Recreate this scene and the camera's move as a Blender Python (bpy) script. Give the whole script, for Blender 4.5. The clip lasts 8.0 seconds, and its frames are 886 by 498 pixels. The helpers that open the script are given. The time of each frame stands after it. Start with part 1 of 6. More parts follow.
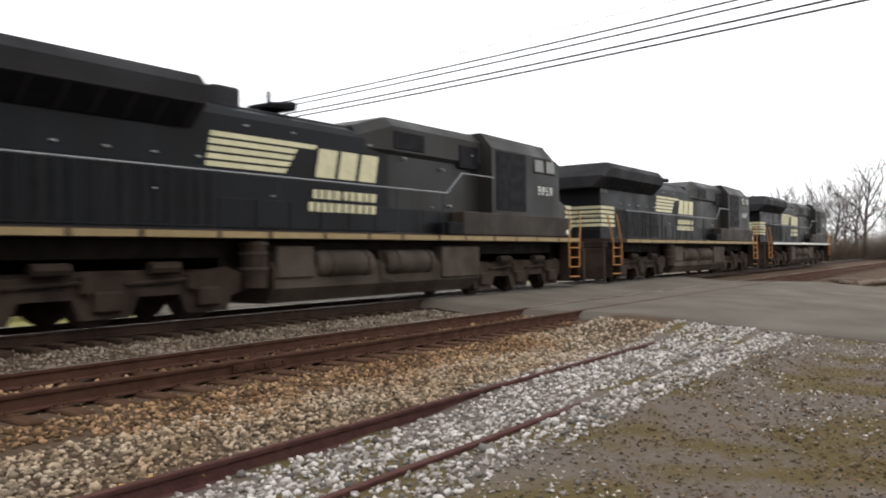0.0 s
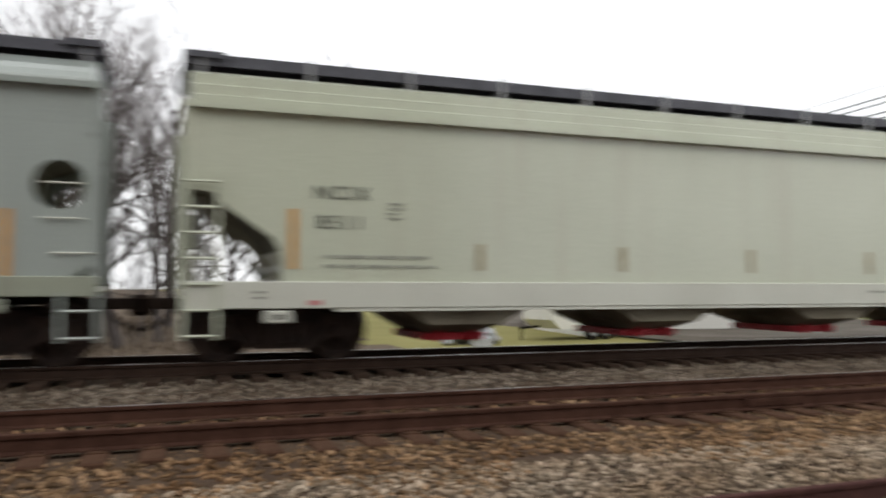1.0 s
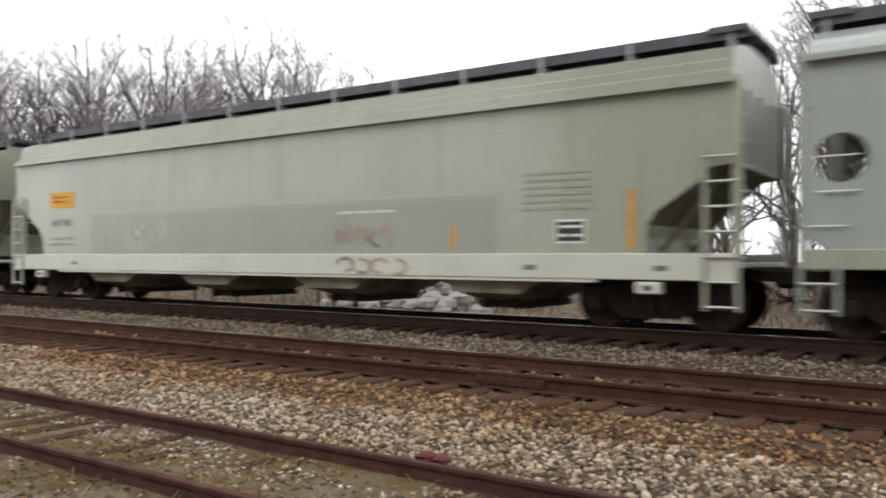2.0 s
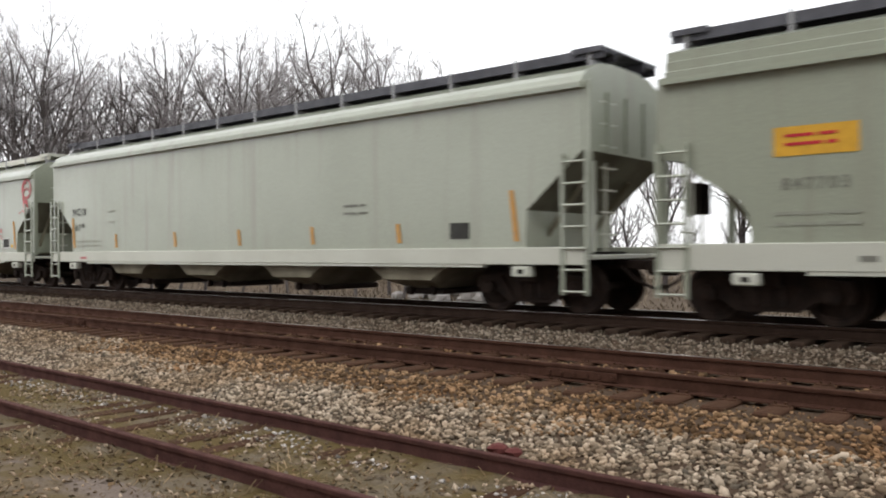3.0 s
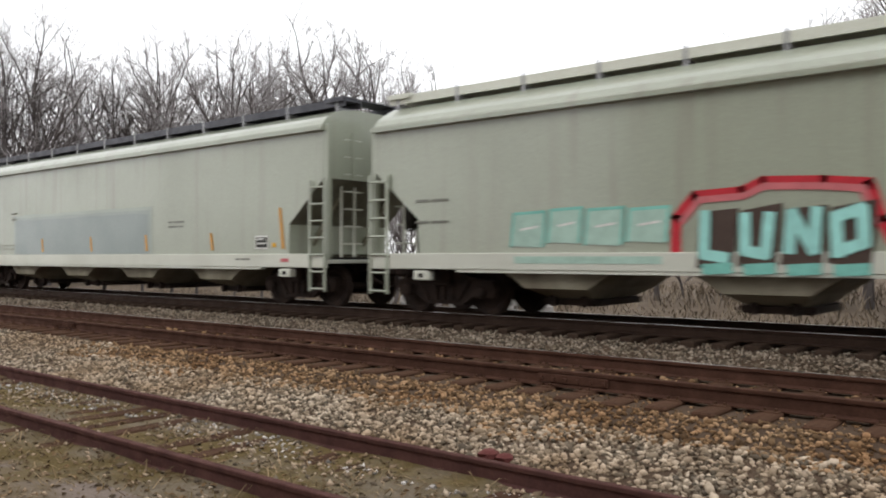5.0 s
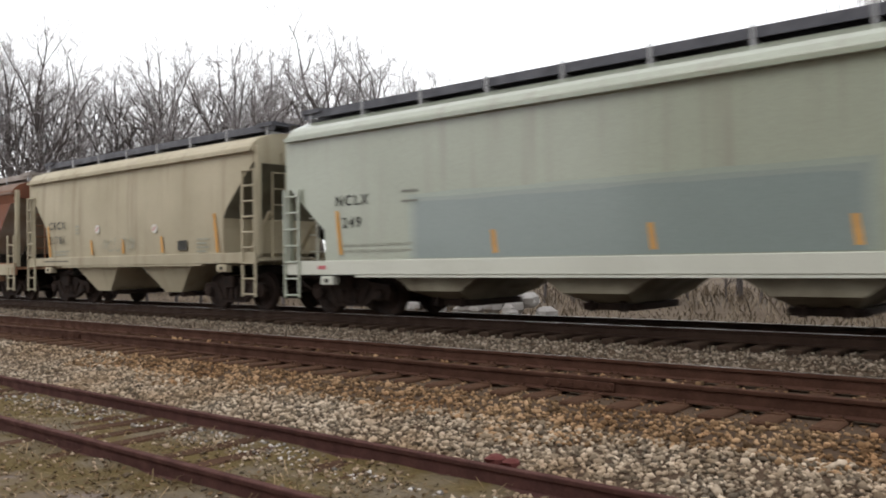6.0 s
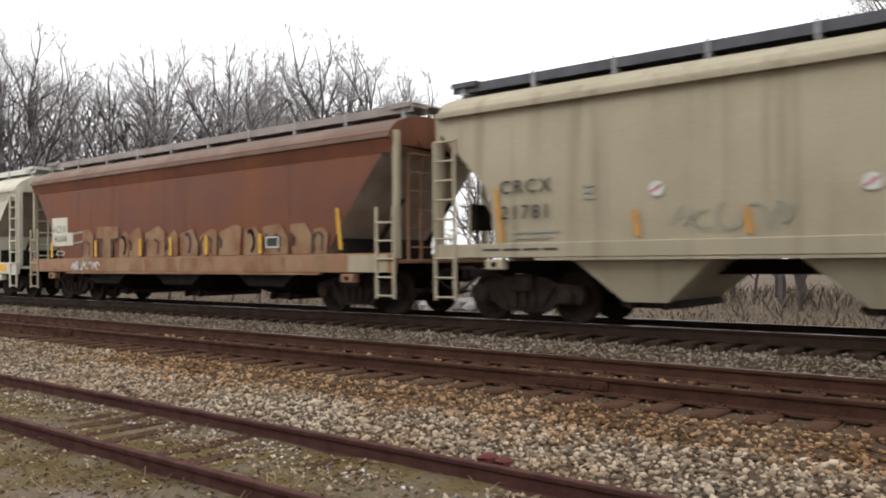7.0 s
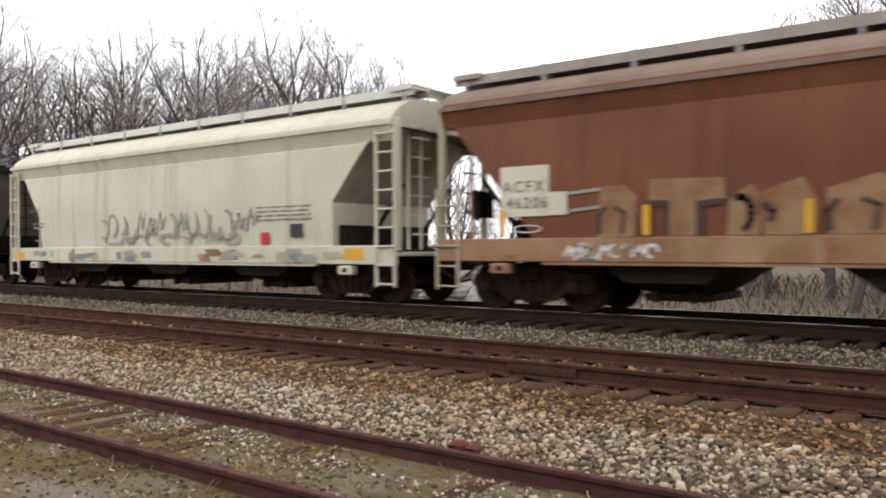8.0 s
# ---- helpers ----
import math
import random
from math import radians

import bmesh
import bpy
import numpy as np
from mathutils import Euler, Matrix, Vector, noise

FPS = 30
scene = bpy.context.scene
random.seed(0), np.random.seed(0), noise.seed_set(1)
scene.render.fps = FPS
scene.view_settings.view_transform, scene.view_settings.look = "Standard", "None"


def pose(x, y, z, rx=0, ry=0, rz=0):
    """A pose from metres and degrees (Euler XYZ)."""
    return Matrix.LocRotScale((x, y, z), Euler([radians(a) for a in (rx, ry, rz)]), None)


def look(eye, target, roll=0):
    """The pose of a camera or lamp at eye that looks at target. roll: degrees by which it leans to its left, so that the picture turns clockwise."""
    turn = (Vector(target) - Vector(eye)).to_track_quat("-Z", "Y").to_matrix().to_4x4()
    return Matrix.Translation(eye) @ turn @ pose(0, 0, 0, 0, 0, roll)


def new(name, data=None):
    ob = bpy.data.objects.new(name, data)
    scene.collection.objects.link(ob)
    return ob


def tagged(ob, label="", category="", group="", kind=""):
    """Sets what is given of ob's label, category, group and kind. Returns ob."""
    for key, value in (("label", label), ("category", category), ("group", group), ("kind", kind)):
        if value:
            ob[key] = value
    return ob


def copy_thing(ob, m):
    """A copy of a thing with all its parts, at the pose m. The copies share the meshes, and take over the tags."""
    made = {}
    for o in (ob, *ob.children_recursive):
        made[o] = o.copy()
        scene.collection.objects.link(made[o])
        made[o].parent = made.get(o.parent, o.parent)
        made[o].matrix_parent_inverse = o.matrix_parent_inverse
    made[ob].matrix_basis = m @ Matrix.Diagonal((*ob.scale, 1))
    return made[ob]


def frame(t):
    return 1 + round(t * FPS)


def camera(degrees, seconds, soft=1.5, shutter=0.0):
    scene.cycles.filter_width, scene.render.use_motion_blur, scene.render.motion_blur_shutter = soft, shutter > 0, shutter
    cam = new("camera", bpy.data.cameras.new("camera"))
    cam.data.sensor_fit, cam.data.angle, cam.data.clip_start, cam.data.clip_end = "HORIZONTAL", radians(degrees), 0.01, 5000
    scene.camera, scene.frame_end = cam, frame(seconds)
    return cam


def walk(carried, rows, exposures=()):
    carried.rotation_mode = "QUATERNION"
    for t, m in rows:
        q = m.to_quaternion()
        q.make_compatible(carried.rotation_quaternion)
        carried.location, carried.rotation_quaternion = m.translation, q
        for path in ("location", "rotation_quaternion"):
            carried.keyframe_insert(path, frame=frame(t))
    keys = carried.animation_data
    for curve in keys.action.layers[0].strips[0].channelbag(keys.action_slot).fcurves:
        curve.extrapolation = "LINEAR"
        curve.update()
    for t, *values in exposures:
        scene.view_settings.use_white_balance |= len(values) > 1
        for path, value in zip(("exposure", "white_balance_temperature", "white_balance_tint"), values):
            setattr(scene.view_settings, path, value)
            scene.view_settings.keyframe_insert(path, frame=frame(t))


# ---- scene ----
cam = camera(57.55, 8.0, soft=1.9, shutter=0.2)
PATH = [
    (0, (8.203, 5.718, 1.386), -0.85),
    (0.3, (7.899, 6.13, 1.46), -0.72),
    (0.5, (7.421, 6.699, 1.562), -0.76),
    (0.7, (6.32, 7.737, 1.732), -0.58),
    (0.9, (4.567, 8.884, 1.77), -0.15),
    (1, (3.414, 9.388, 1.776), 0.07),
    (1.1, (2.163, 9.75, 1.79), 0.3),
    (1.2, (0.891, 9.951, 1.732), 0.66),
    (1.3, (-0.414, 9.985, 1.672), 0.91),
    (1.4, (-1.457, 9.888, 1.625), 1.02),
    (1.5, (-2.433, 9.696, 1.559), 1.1),
    (1.7, (-4.122, 9.111, 1.42), 0.65),
    (2, (-5.66, 8.243, 1.425), 0.15),
    (2.2, (-6.108, 7.918, 1.39), 0.35),
    (3.5, (-6.368, 7.71, 1.332), -0.39),
    (4, (-6.393, 7.688, 1.476), -0.06),
    (4.2, (-6.41, 7.673, 1.5), -0.06),
    (5.3, (-6.243, 7.812, 1.361), -0.1),
    (5.5, (-6.285, 7.778, 1.378), -0.41),
    (6, (-6.307, 7.759, 1.464), -0.83),
    (6.2, (-6.392, 7.688, 1.5), -0.95),
    (6.5, (-6.399, 7.684, 1.456), -0.72),
    (7, (-6.25, 7.805, 1.446), -0.53),
    (7.5, (-5.984, 8.01, 1.486), -0.70),
    (8, (-5.973, 8.021, 1.294), -0.26),
]
EYE = (0, 0, 1.308)
walk(cam, [(t, look(EYE, target, roll)) for t, target, roll in PATH],
     [(0, 0.2), (0.5, 0.25), (1, -0.15), (1.5, 0.42), (2, 0.27), (3.5, 0.1), (5.5, 0.08), (7, 0.2), (7.5, 0.33), (8, 0.36)])

# ---- light: an even overcast sky with a very soft sun ----
world = bpy.data.worlds.new("overcast_sky")
scene.world = world
world.use_nodes = True
wn, wl = world.node_tree.nodes, world.node_tree.links
sky = wn.new("ShaderNodeTexSky")
sky.sky_type, sky.sun_disc = "NISHITA", False
sky.sun_elevation, sky.sun_rotation = radians(38), radians(150)
pale = wn.new("ShaderNodeHueSaturation")
pale.inputs["Saturation"].default_value, pale.inputs["Value"].default_value = 0.1, 0.06
wl.new(sky.outputs[0], pale.inputs["Color"])
cloud = wn.new("ShaderNodeMix")
cloud.data_type, cloud.blend_type = "RGBA", "ADD"
cloud.inputs[0].default_value = 1.0
cloud.inputs[7].default_value = (1.0, 1.01, 1.03, 1)
wl.new(pale.outputs[0], cloud.inputs[6])
wl.new(cloud.outputs[2], wn["Background"].inputs["Color"])
wn["Background"].inputs["Strength"].default_value = 1.0
sun = new("sun", bpy.data.lights.new("sun", "SUN"))
sun.data.energy, sun.data.angle, sun.data.color = 0.7, radians(40), (1.0, 0.96, 0.9)
sun.matrix_world = look((-30, -50, 60), (0, 10, 0))

# ---- mesh and material helpers ----
T_Y, T_Z = 13.303, 0.18      # the train's track: its middle and its rail top
M_Y = 8.82                   # the middle of the empty main track, rail top at 0
S_Y, S_Z = 4.754, -0.40      # the siding


class Shape:
    """Vertices and faces that become one mesh."""

    def __init__(self):
        self.v, self.f = [], []

    def add(self, verts, faces):
        n = len(self.v)
        self.v += [tuple(p) for p in verts]
        self.f += [tuple(n + i for i in face) for face in faces]
        return self

    def box(self, x0, x1, y0, y1, z0, z1):
        return self.add([(x, y, z) for x in (x0, x1) for y in (y0, y1) for z in (z0, z1)],
                        [(0, 1, 3, 2), (4, 6, 7, 5), (0, 4, 5, 1), (2, 3, 7, 6), (0, 2, 6, 4), (1, 5, 7, 3)])

    def block(self, x0, x1, y0, y1, z0, z1, c=0.02):
        """A box with its edges cut off by c."""
        c = min(c, (x1 - x0) * 0.4, (y1 - y0) * 0.4, (z1 - z0) * 0.4)
        outline = [(x0 + c, y0), (x1 - c, y0), (x1, y0 + c), (x1, y1 - c), (x1 - c, y1), (x0 + c, y1), (x0, y1 - c), (x0, y0 + c)]
        mx, my = (x0 + x1) / 2, (y0 + y1) / 2
        small = [(x + (c if x < mx else -c), y + (c if y < my else -c)) for x, y in outline]
        return self.rings([[(x, y, z0) for x, y in small], [(x, y, z0 + c) for x, y in outline],
                           [(x, y, z1 - c) for x, y in outline], [(x, y, z1) for x, y in small]])

    def rings(self, rings, caps=True, closed=True):
        """Skin a row of rings of equal length."""
        n, m = len(rings[0]), len(rings)
        faces = [(r * n + i, r * n + (i + 1) % n, (r + 1) * n + (i + 1) % n, (r + 1) * n + i)
                 for r in range(m - 1) for i in range(n if closed else n - 1)]
        if caps:
            faces += [tuple(reversed(range(n))), tuple((m - 1) * n + i for i in range(n))]
        return self.add([p for ring in rings for p in ring], faces)

    def tube(self, points, r, seg=6, r1=None):
        pts = [Vector(p) for p in points]
        rows = []
        for i, p in enumerate(pts):
            way = (pts[min(i + 1, len(pts) - 1)] - pts[max(i - 1, 0)]).normalized()
            side = way.orthogonal().normalized()
            up = way.cross(side)
            rad = r if r1 is None else r + (r1 - r) * i / (len(pts) - 1)
            rows.append([p + (side * math.cos(a) + up * math.sin(a)) * rad for a in (2 * math.pi * k / seg for k in range(seg))])
        return self.rings(rows)

    def lathe_y(self, x, z, profile, seg=20):
        """Turn a profile of (radius, y) about the line through x, z along y."""
        return self.rings([[(x + r * math.cos(2 * math.pi * k / seg), y, z + r * math.sin(2 * math.pi * k / seg)) for k in range(seg)] for r, y in profile])

    def prism_y(self, outline, y0, y1):
        """An outline of (x, z) drawn out along y."""
        return self.rings([[(x, y0, z) for x, z in outline], [(x, y1, z) for x, z in outline]])

    def prism_x(self, outline, x0, x1):
        return self.rings([[(x0, y, z) for y, z in outline], [(x1, y, z) for y, z in outline]])

    def ribbon(self, points, width, y):
        """A flat painted stroke on a side that faces -y, through points (x, z)."""
        for (xa, za), (xb, zb) in zip(points, points[1:]):
            d = math.hypot(xb - xa, zb - za) or 1
            ux, uz = (xb - xa) / d, (zb - za) / d
            nx, nz, h = -uz, ux, width / 2
            xa, za, xb, zb = xa - ux * h * 0.6, za - uz * h * 0.6, xb + ux * h * 0.6, zb + uz * h * 0.6
            self.add([(xa + nx * h, y, za + nz * h), (xb + nx * h, y, zb + nz * h), (xb - nx * h, y, zb - nz * h), (xa - nx * h, y, za - nz * h)], [(0, 1, 2, 3)])
        return self


def part(name, shape, material, parent=None, label="", smooth=False):
    mesh = shape
    if isinstance(shape, Shape):
        mesh = bpy.data.meshes.new(name)
        mesh.from_pydata(shape.v, [], shape.f)
        bm = bmesh.new()
        bm.from_mesh(mesh)
        bmesh.ops.recalc_face_normals(bm, faces=bm.faces)
        bm.to_mesh(mesh)
        bm.free()
        if smooth:
            mesh.shade_smooth()
            mesh.set_sharp_from_angle(angle=radians(38))
        mesh.materials.append(material)
    ob = new(name, mesh)
    if parent is not None:
        ob.parent = parent
    if label:
        ob["label"] = label
    return ob


def thing(name, label, category, at=None, group="", kind=""):
    ob = new(name)
    if at is not None:
        ob.matrix_basis = at
    return tagged(ob, label, category, group, kind)


def material(name, color, rough=0.6, metal=0.0, second=None, scale=3.0, amount=0.5, fine=60.0, bump=0.15, stretch=(1, 1, 1), island=False, streak=None, detail=6.0, dist=0.01, spread=(0.35, 0.65), shine=0.22, coat=0.0):
    """Colour broken up at two scales, with roughness and relief that follow the grain. streak: a second stain colour that runs down."""
    m = bpy.data.materials.new(name)
    m.use_nodes = True
    n, l = m.node_tree.nodes, m.node_tree.links
    bsdf = n["Principled BSDF"]
    bsdf.inputs["Metallic"].default_value = metal
    bsdf.inputs["Specular IOR Level"].default_value = shine
    bsdf.inputs["Coat Weight"].default_value, bsdf.inputs["Coat Roughness"].default_value = coat, 0.16
    co = n.new("ShaderNodeTexCoord")
    mp = n.new("ShaderNodeMapping")
    mp.inputs["Scale"].default_value = stretch
    l.new(co.outputs["Object"], mp.inputs["Vector"])

    def noise_tex(s, d=detail, vector=mp.outputs[0]):
        t = n.new("ShaderNodeTexNoise")
        t.inputs["Scale"].default_value, t.inputs["Detail"].default_value = s, d
        l.new(vector, t.inputs["Vector"])
        return t.outputs["Fac"]

    def ramp(fac, lo, hi):
        r = n.new("ShaderNodeMapRange")
        r.inputs["From Min"].default_value, r.inputs["From Max"].default_value = lo, hi
        l.new(fac, r.inputs["Value"])
        return r.outputs[0]

    def mix(fac, a, b, blend="MIX"):
        x = n.new("ShaderNodeMix")
        x.data_type, x.blend_type = "RGBA", blend
        for socket, value in ((x.inputs[0], fac), (x.inputs[6], a), (x.inputs[7], b)):
            if isinstance(value, bpy.types.NodeSocket):
                l.new(value, socket)
            else:
                socket.default_value = value if isinstance(value, float) else (*value, 1)
        return x.outputs[2]

    second = second or tuple(c * 0.6 for c in color)
    big = ramp(noise_tex(scale), *spread)
    strength = n.new("ShaderNodeMath")
    strength.operation = "MULTIPLY"
    strength.inputs[1].default_value = amount
    l.new(big, strength.inputs[0])
    out = mix(strength.outputs[0], color, second)
    grain = noise_tex(fine, 3.0)
    out = mix(0.35, out, mix(ramp(grain, 0.3, 0.7), (0.35, 0.35, 0.35), (0.65, 0.65, 0.65)), "OVERLAY")
    if streak:
        down = n.new("ShaderNodeMapping")
        down.inputs["Scale"].default_value = (2.2, 2.2, 0.12)
        l.new(co.outputs["Object"], down.inputs["Vector"])
        runs = ramp(noise_tex(1.6, 8.0, down.outputs[0]), 0.52, 0.8)
        half = n.new("ShaderNodeMath")
        half.operation = "MULTIPLY"
        half.inputs[1].default_value = 0.75
        l.new(runs, half.inputs[0])
        out = mix(half.outputs[0], out, streak)
    if island:
        geo = n.new("ShaderNodeNewGeometry")
        tone = n.new("ShaderNodeValToRGB")
        tone.color_ramp.elements[0].color, tone.color_ramp.elements[1].color = (0.28, 0.28, 0.28, 1), (1.6, 1.6, 1.6, 1)
        tone.color_ramp.elements[1].position = 0.9
        extra = tone.color_ramp.elements.new(0.55)
        extra.color = (0.85, 0.82, 0.77, 1)
        l.new(geo.outputs["Random Per Island"], tone.inputs[0])
        out = mix(1.0, out, tone.outputs[0], "MULTIPLY")
    else:
        info = n.new("ShaderNodeObjectInfo")
        tone = n.new("ShaderNodeMapRange")
        tone.inputs["To Min"].default_value, tone.inputs["To Max"].default_value = 0.93, 1.05
        l.new(info.outputs["Random"], tone.inputs["Value"])
        gray = n.new("ShaderNodeCombineColor")
        for k in range(3):
            l.new(tone.outputs[0], gray.inputs[k])
        out = mix(1.0, out, gray.outputs[0], "MULTIPLY")
    l.new(out, bsdf.inputs["Base Color"])
    gloss = n.new("ShaderNodeMapRange")
    gloss.inputs["To Min"].default_value, gloss.inputs["To Max"].default_value = max(rough - 0.12, 0.05), min(rough + 0.12, 1)
    l.new(big, gloss.inputs["Value"])
    l.new(gloss.outputs[0], bsdf.inputs["Roughness"])
    relief = n.new("ShaderNodeBump")
    relief.inputs["Strength"].default_value, relief.inputs["Distance"].default_value = bump, dist
    l.new(grain, relief.inputs["Height"])
    l.new(relief.outputs[0], bsdf.inputs["Normal"])
    return m


def plain_paint(name, color, rough=0.6):
    return material(name, color, rough, amount=0.35, scale=5.0, bump=0.05)


# ---- materials ----
MAT = {}
MAT["ballast"] = material("grey_brown_ballast", (0.385, 0.318, 0.245), 0.9, second=(0.26, 0.175, 0.105), scale=0.9, amount=0.75, fine=25, bump=0.5, island=True, shine=0.06)
MAT["rust_ballast"] = material("rust_stained_ballast", (0.30, 0.2, 0.118), 0.9, second=(0.19, 0.105, 0.052), scale=1.1, amount=0.8, fine=25, bump=0.5, island=True, shine=0.06)
# bed far darker than the stones: shade in their gaps put into colour
MAT["ballast_bed"] = material("ballast_bed", (0.105, 0.072, 0.05), 0.95, second=(0.055, 0.036, 0.025), scale=1.2, fine=30, bump=0.9, dist=0.03, shine=0.06)
MAT["grey_ballast"] = material("dull_grey_ballast", (0.25, 0.21, 0.168), 0.9, second=(0.15, 0.115, 0.085), scale=1.0, amount=0.7, fine=25, bump=0.5, island=True, shine=0.06)
MAT["white_gravel"] = material("pale_grey_gravel", (0.50, 0.47, 0.45), 0.9, second=(0.32, 0.29, 0.27), scale=0.8, fine=25, bump=0.5, island=True, shine=0.06)
MAT["dirt"] = material("grey_brown_dirt_with_moss", (0.215, 0.17, 0.14), 0.95, second=(0.135, 0.1, 0.045), scale=0.85, amount=0.85, fine=22, bump=0.8, dist=0.03, spread=(0.5, 0.6), shine=0.06)
MAT["lot"] = material("dark_gravelly_lot_dirt", (0.15, 0.122, 0.102), 0.95, second=(0.115, 0.088, 0.036), scale=0.7, amount=0.9, fine=22, bump=0.8, dist=0.03, spread=(0.5, 0.6), shine=0.06)
MAT["mossy"] = material("mossy_siding_dirt", (0.135, 0.098, 0.042), 0.95, second=(0.19, 0.155, 0.115), scale=1.1, amount=0.9, fine=26, bump=0.9, dist=0.03, spread=(0.46, 0.62), shine=0.06)
MAT["moss"] = material("moss_and_dead_grass", (0.175, 0.12, 0.06), 0.95, second=(0.11, 0.08, 0.028), scale=2.0, fine=40, bump=0.9, dist=0.02, shine=0.06)
MAT["straw"] = material("dead_straw", (0.27, 0.20, 0.12), 0.9, second=(0.15, 0.10, 0.055), scale=3, island=True, shine=0.06)
MAT["lawn"] = material("winter_lawn", (0.27, 0.245, 0.095), 0.95, second=(0.21, 0.20, 0.075), scale=0.3, fine=10, bump=0.6, shine=0.06)
MAT["field"] = material("leaf_litter_ground", (0.14, 0.108, 0.08), 0.95, second=(0.10, 0.075, 0.055), scale=0.25, fine=6, bump=0.8, dist=0.05, shine=0.06)
MAT["asphalt"] = material("worn_grey_asphalt", (0.155, 0.135, 0.112), 0.85, second=(0.1, 0.087, 0.072), scale=0.6, fine=90, bump=0.4, shine=0.06)
MAT["rust"] = material("rusty_rail_steel", (0.085, 0.042, 0.029), 0.75, second=(0.036, 0.018, 0.013), scale=4, fine=40, bump=0.3, shine=0.06)
MAT["rust_red"] = material("old_red_rust", (0.11, 0.052, 0.045), 0.8, second=(0.05, 0.026, 0.024), scale=5, fine=45, bump=0.4, shine=0.06)
MAT["dark_rail"] = material("dark_oily_rail_steel", (0.05, 0.031, 0.023), 0.6, second=(0.025, 0.016, 0.012), scale=4, fine=40, shine=0.06)
MAT["polished"] = material("polished_rail_head", (0.62, 0.60, 0.58), 0.28, metal=1.0, second=(0.4, 0.36, 0.32), scale=3, amount=0.4, bump=0.03, stretch=(0.2, 8, 8))
MAT["tie"] = material("weathered_tie_wood", (0.095, 0.051, 0.032), 0.95, second=(0.035, 0.02, 0.014), scale=3, fine=30, bump=0.8, stretch=(4, 0.6, 4), shine=0.06)
MAT["dark_tie"] = material("creosoted_tie_wood", (0.06, 0.04, 0.029), 0.95, second=(0.03, 0.02, 0.015), scale=3, fine=30, bump=0.8, shine=0.06)
MAT["pale_paint"] = material("pale_grey_green_paint", (0.345, 0.37, 0.29), 0.4, second=(0.295, 0.318, 0.25), scale=0.5, amount=0.5, streak=(0.27, 0.26, 0.205), fine=50, bump=0.02, shine=0.5, coat=0.9)
MAT["light_paint"] = material("pale_cream_green_paint", (0.545, 0.575, 0.45), 0.4, second=(0.48, 0.505, 0.395), scale=0.5, amount=0.5, streak=(0.47, 0.46, 0.36), fine=50, bump=0.02, shine=0.5, coat=0.6)
MAT["grey_paint"] = material("light_blue_grey_paint", (0.335, 0.372, 0.342), 0.4, second=(0.295, 0.328, 0.3), scale=0.5, amount=0.5, streak=(0.26, 0.275, 0.25), fine=50, bump=0.02, shine=0.5, coat=0.8)
MAT["beige_paint"] = material("grimy_beige_paint", (0.45, 0.395, 0.285), 0.6, second=(0.35, 0.31, 0.22), scale=0.6, amount=0.6, streak=(0.27, 0.22, 0.15), fine=50, bump=0.04)
MAT["cream_paint"] = material("cream_white_paint", (0.62, 0.59, 0.48), 0.55, second=(0.5, 0.46, 0.36), scale=0.6, amount=0.5, streak=(0.40, 0.35, 0.26), fine=50, bump=0.04)
MAT["brown_paint"] = material("faded_red_brown_paint", (0.16, 0.06, 0.037), 0.6, second=(0.225, 0.088, 0.042), scale=0.55, amount=0.85, streak=(0.115, 0.045, 0.03), fine=50, bump=0.05)
MAT["brown_rust"] = material("rust_stained_sill", (0.27, 0.13, 0.075), 0.75, second=(0.36, 0.24, 0.15), scale=1.4, amount=0.8, fine=40, bump=0.1)
MAT["sill_paint"] = material("pale_sill_paint", (0.60, 0.61, 0.53), 0.4, second=(0.5, 0.5, 0.43), scale=1.0, amount=0.5, fine=50, bump=0.03, shine=0.5)
MAT["walkway"] = material("dark_galvanised_grating", (0.11, 0.11, 0.125), 0.55, metal=0.3, second=(0.06, 0.06, 0.07), scale=3, fine=80, bump=0.3)
MAT["truck"] = material("black_grimy_cast_steel", (0.026, 0.02, 0.018), 0.7, second=(0.066, 0.044, 0.034), scale=4, fine=40, bump=0.3, shine=0.06)
# near-black for underframes, small fittings and the bays of three cars
MAT["under"] = material("near_black_underframe", (0.022, 0.019, 0.016), 0.8, second=(0.01, 0.009, 0.008), scale=3, fine=30, shine=0.06)
# darker, brown-mottled version of the pale car paint
MAT["bay"] = material("mottled_bay_paint", (0.27, 0.25, 0.19), 0.7, second=(0.13, 0.105, 0.075), scale=1.5, amount=0.8, fine=40, shine=0.06)
MAT["loco_black"] = material("sooty_black_paint", (0.009, 0.0105, 0.0135), 0.42, second=(0.014, 0.014, 0.0145), scale=0.9, amount=0.8, fine=50, bump=0.03, streak=(0.017, 0.016, 0.015), shine=0.08)
MAT["loco_hood"] = material("dusty_black_paint", (0.018, 0.0185, 0.019), 0.5, second=(0.029, 0.0265, 0.024), scale=0.8, amount=0.8, fine=50, bump=0.03, streak=(0.04, 0.035, 0.03), shine=0.18)
MAT["loco_box"] = material("dust_brown_black_paint", (0.05, 0.042, 0.035), 0.7, second=(0.032, 0.028, 0.025), scale=1.1, amount=0.8, fine=40, streak=(0.075, 0.055, 0.042), shine=0.1)
MAT["rail_grey"] = plain_paint("worn_grey_rail_paint", (0.3, 0.31, 0.32))
MAT["cab_pane"] = material("grimy_cab_glass", (0.09, 0.1, 0.085), 0.15, scale=2, amount=0.4, bump=0.0, shine=0.5)
MAT["loco_roof"] = material("weathered_roof_grime", (0.034, 0.033, 0.036), 0.65, second=(0.022, 0.021, 0.022), scale=1.0, amount=0.7, fine=40, shine=0.06)
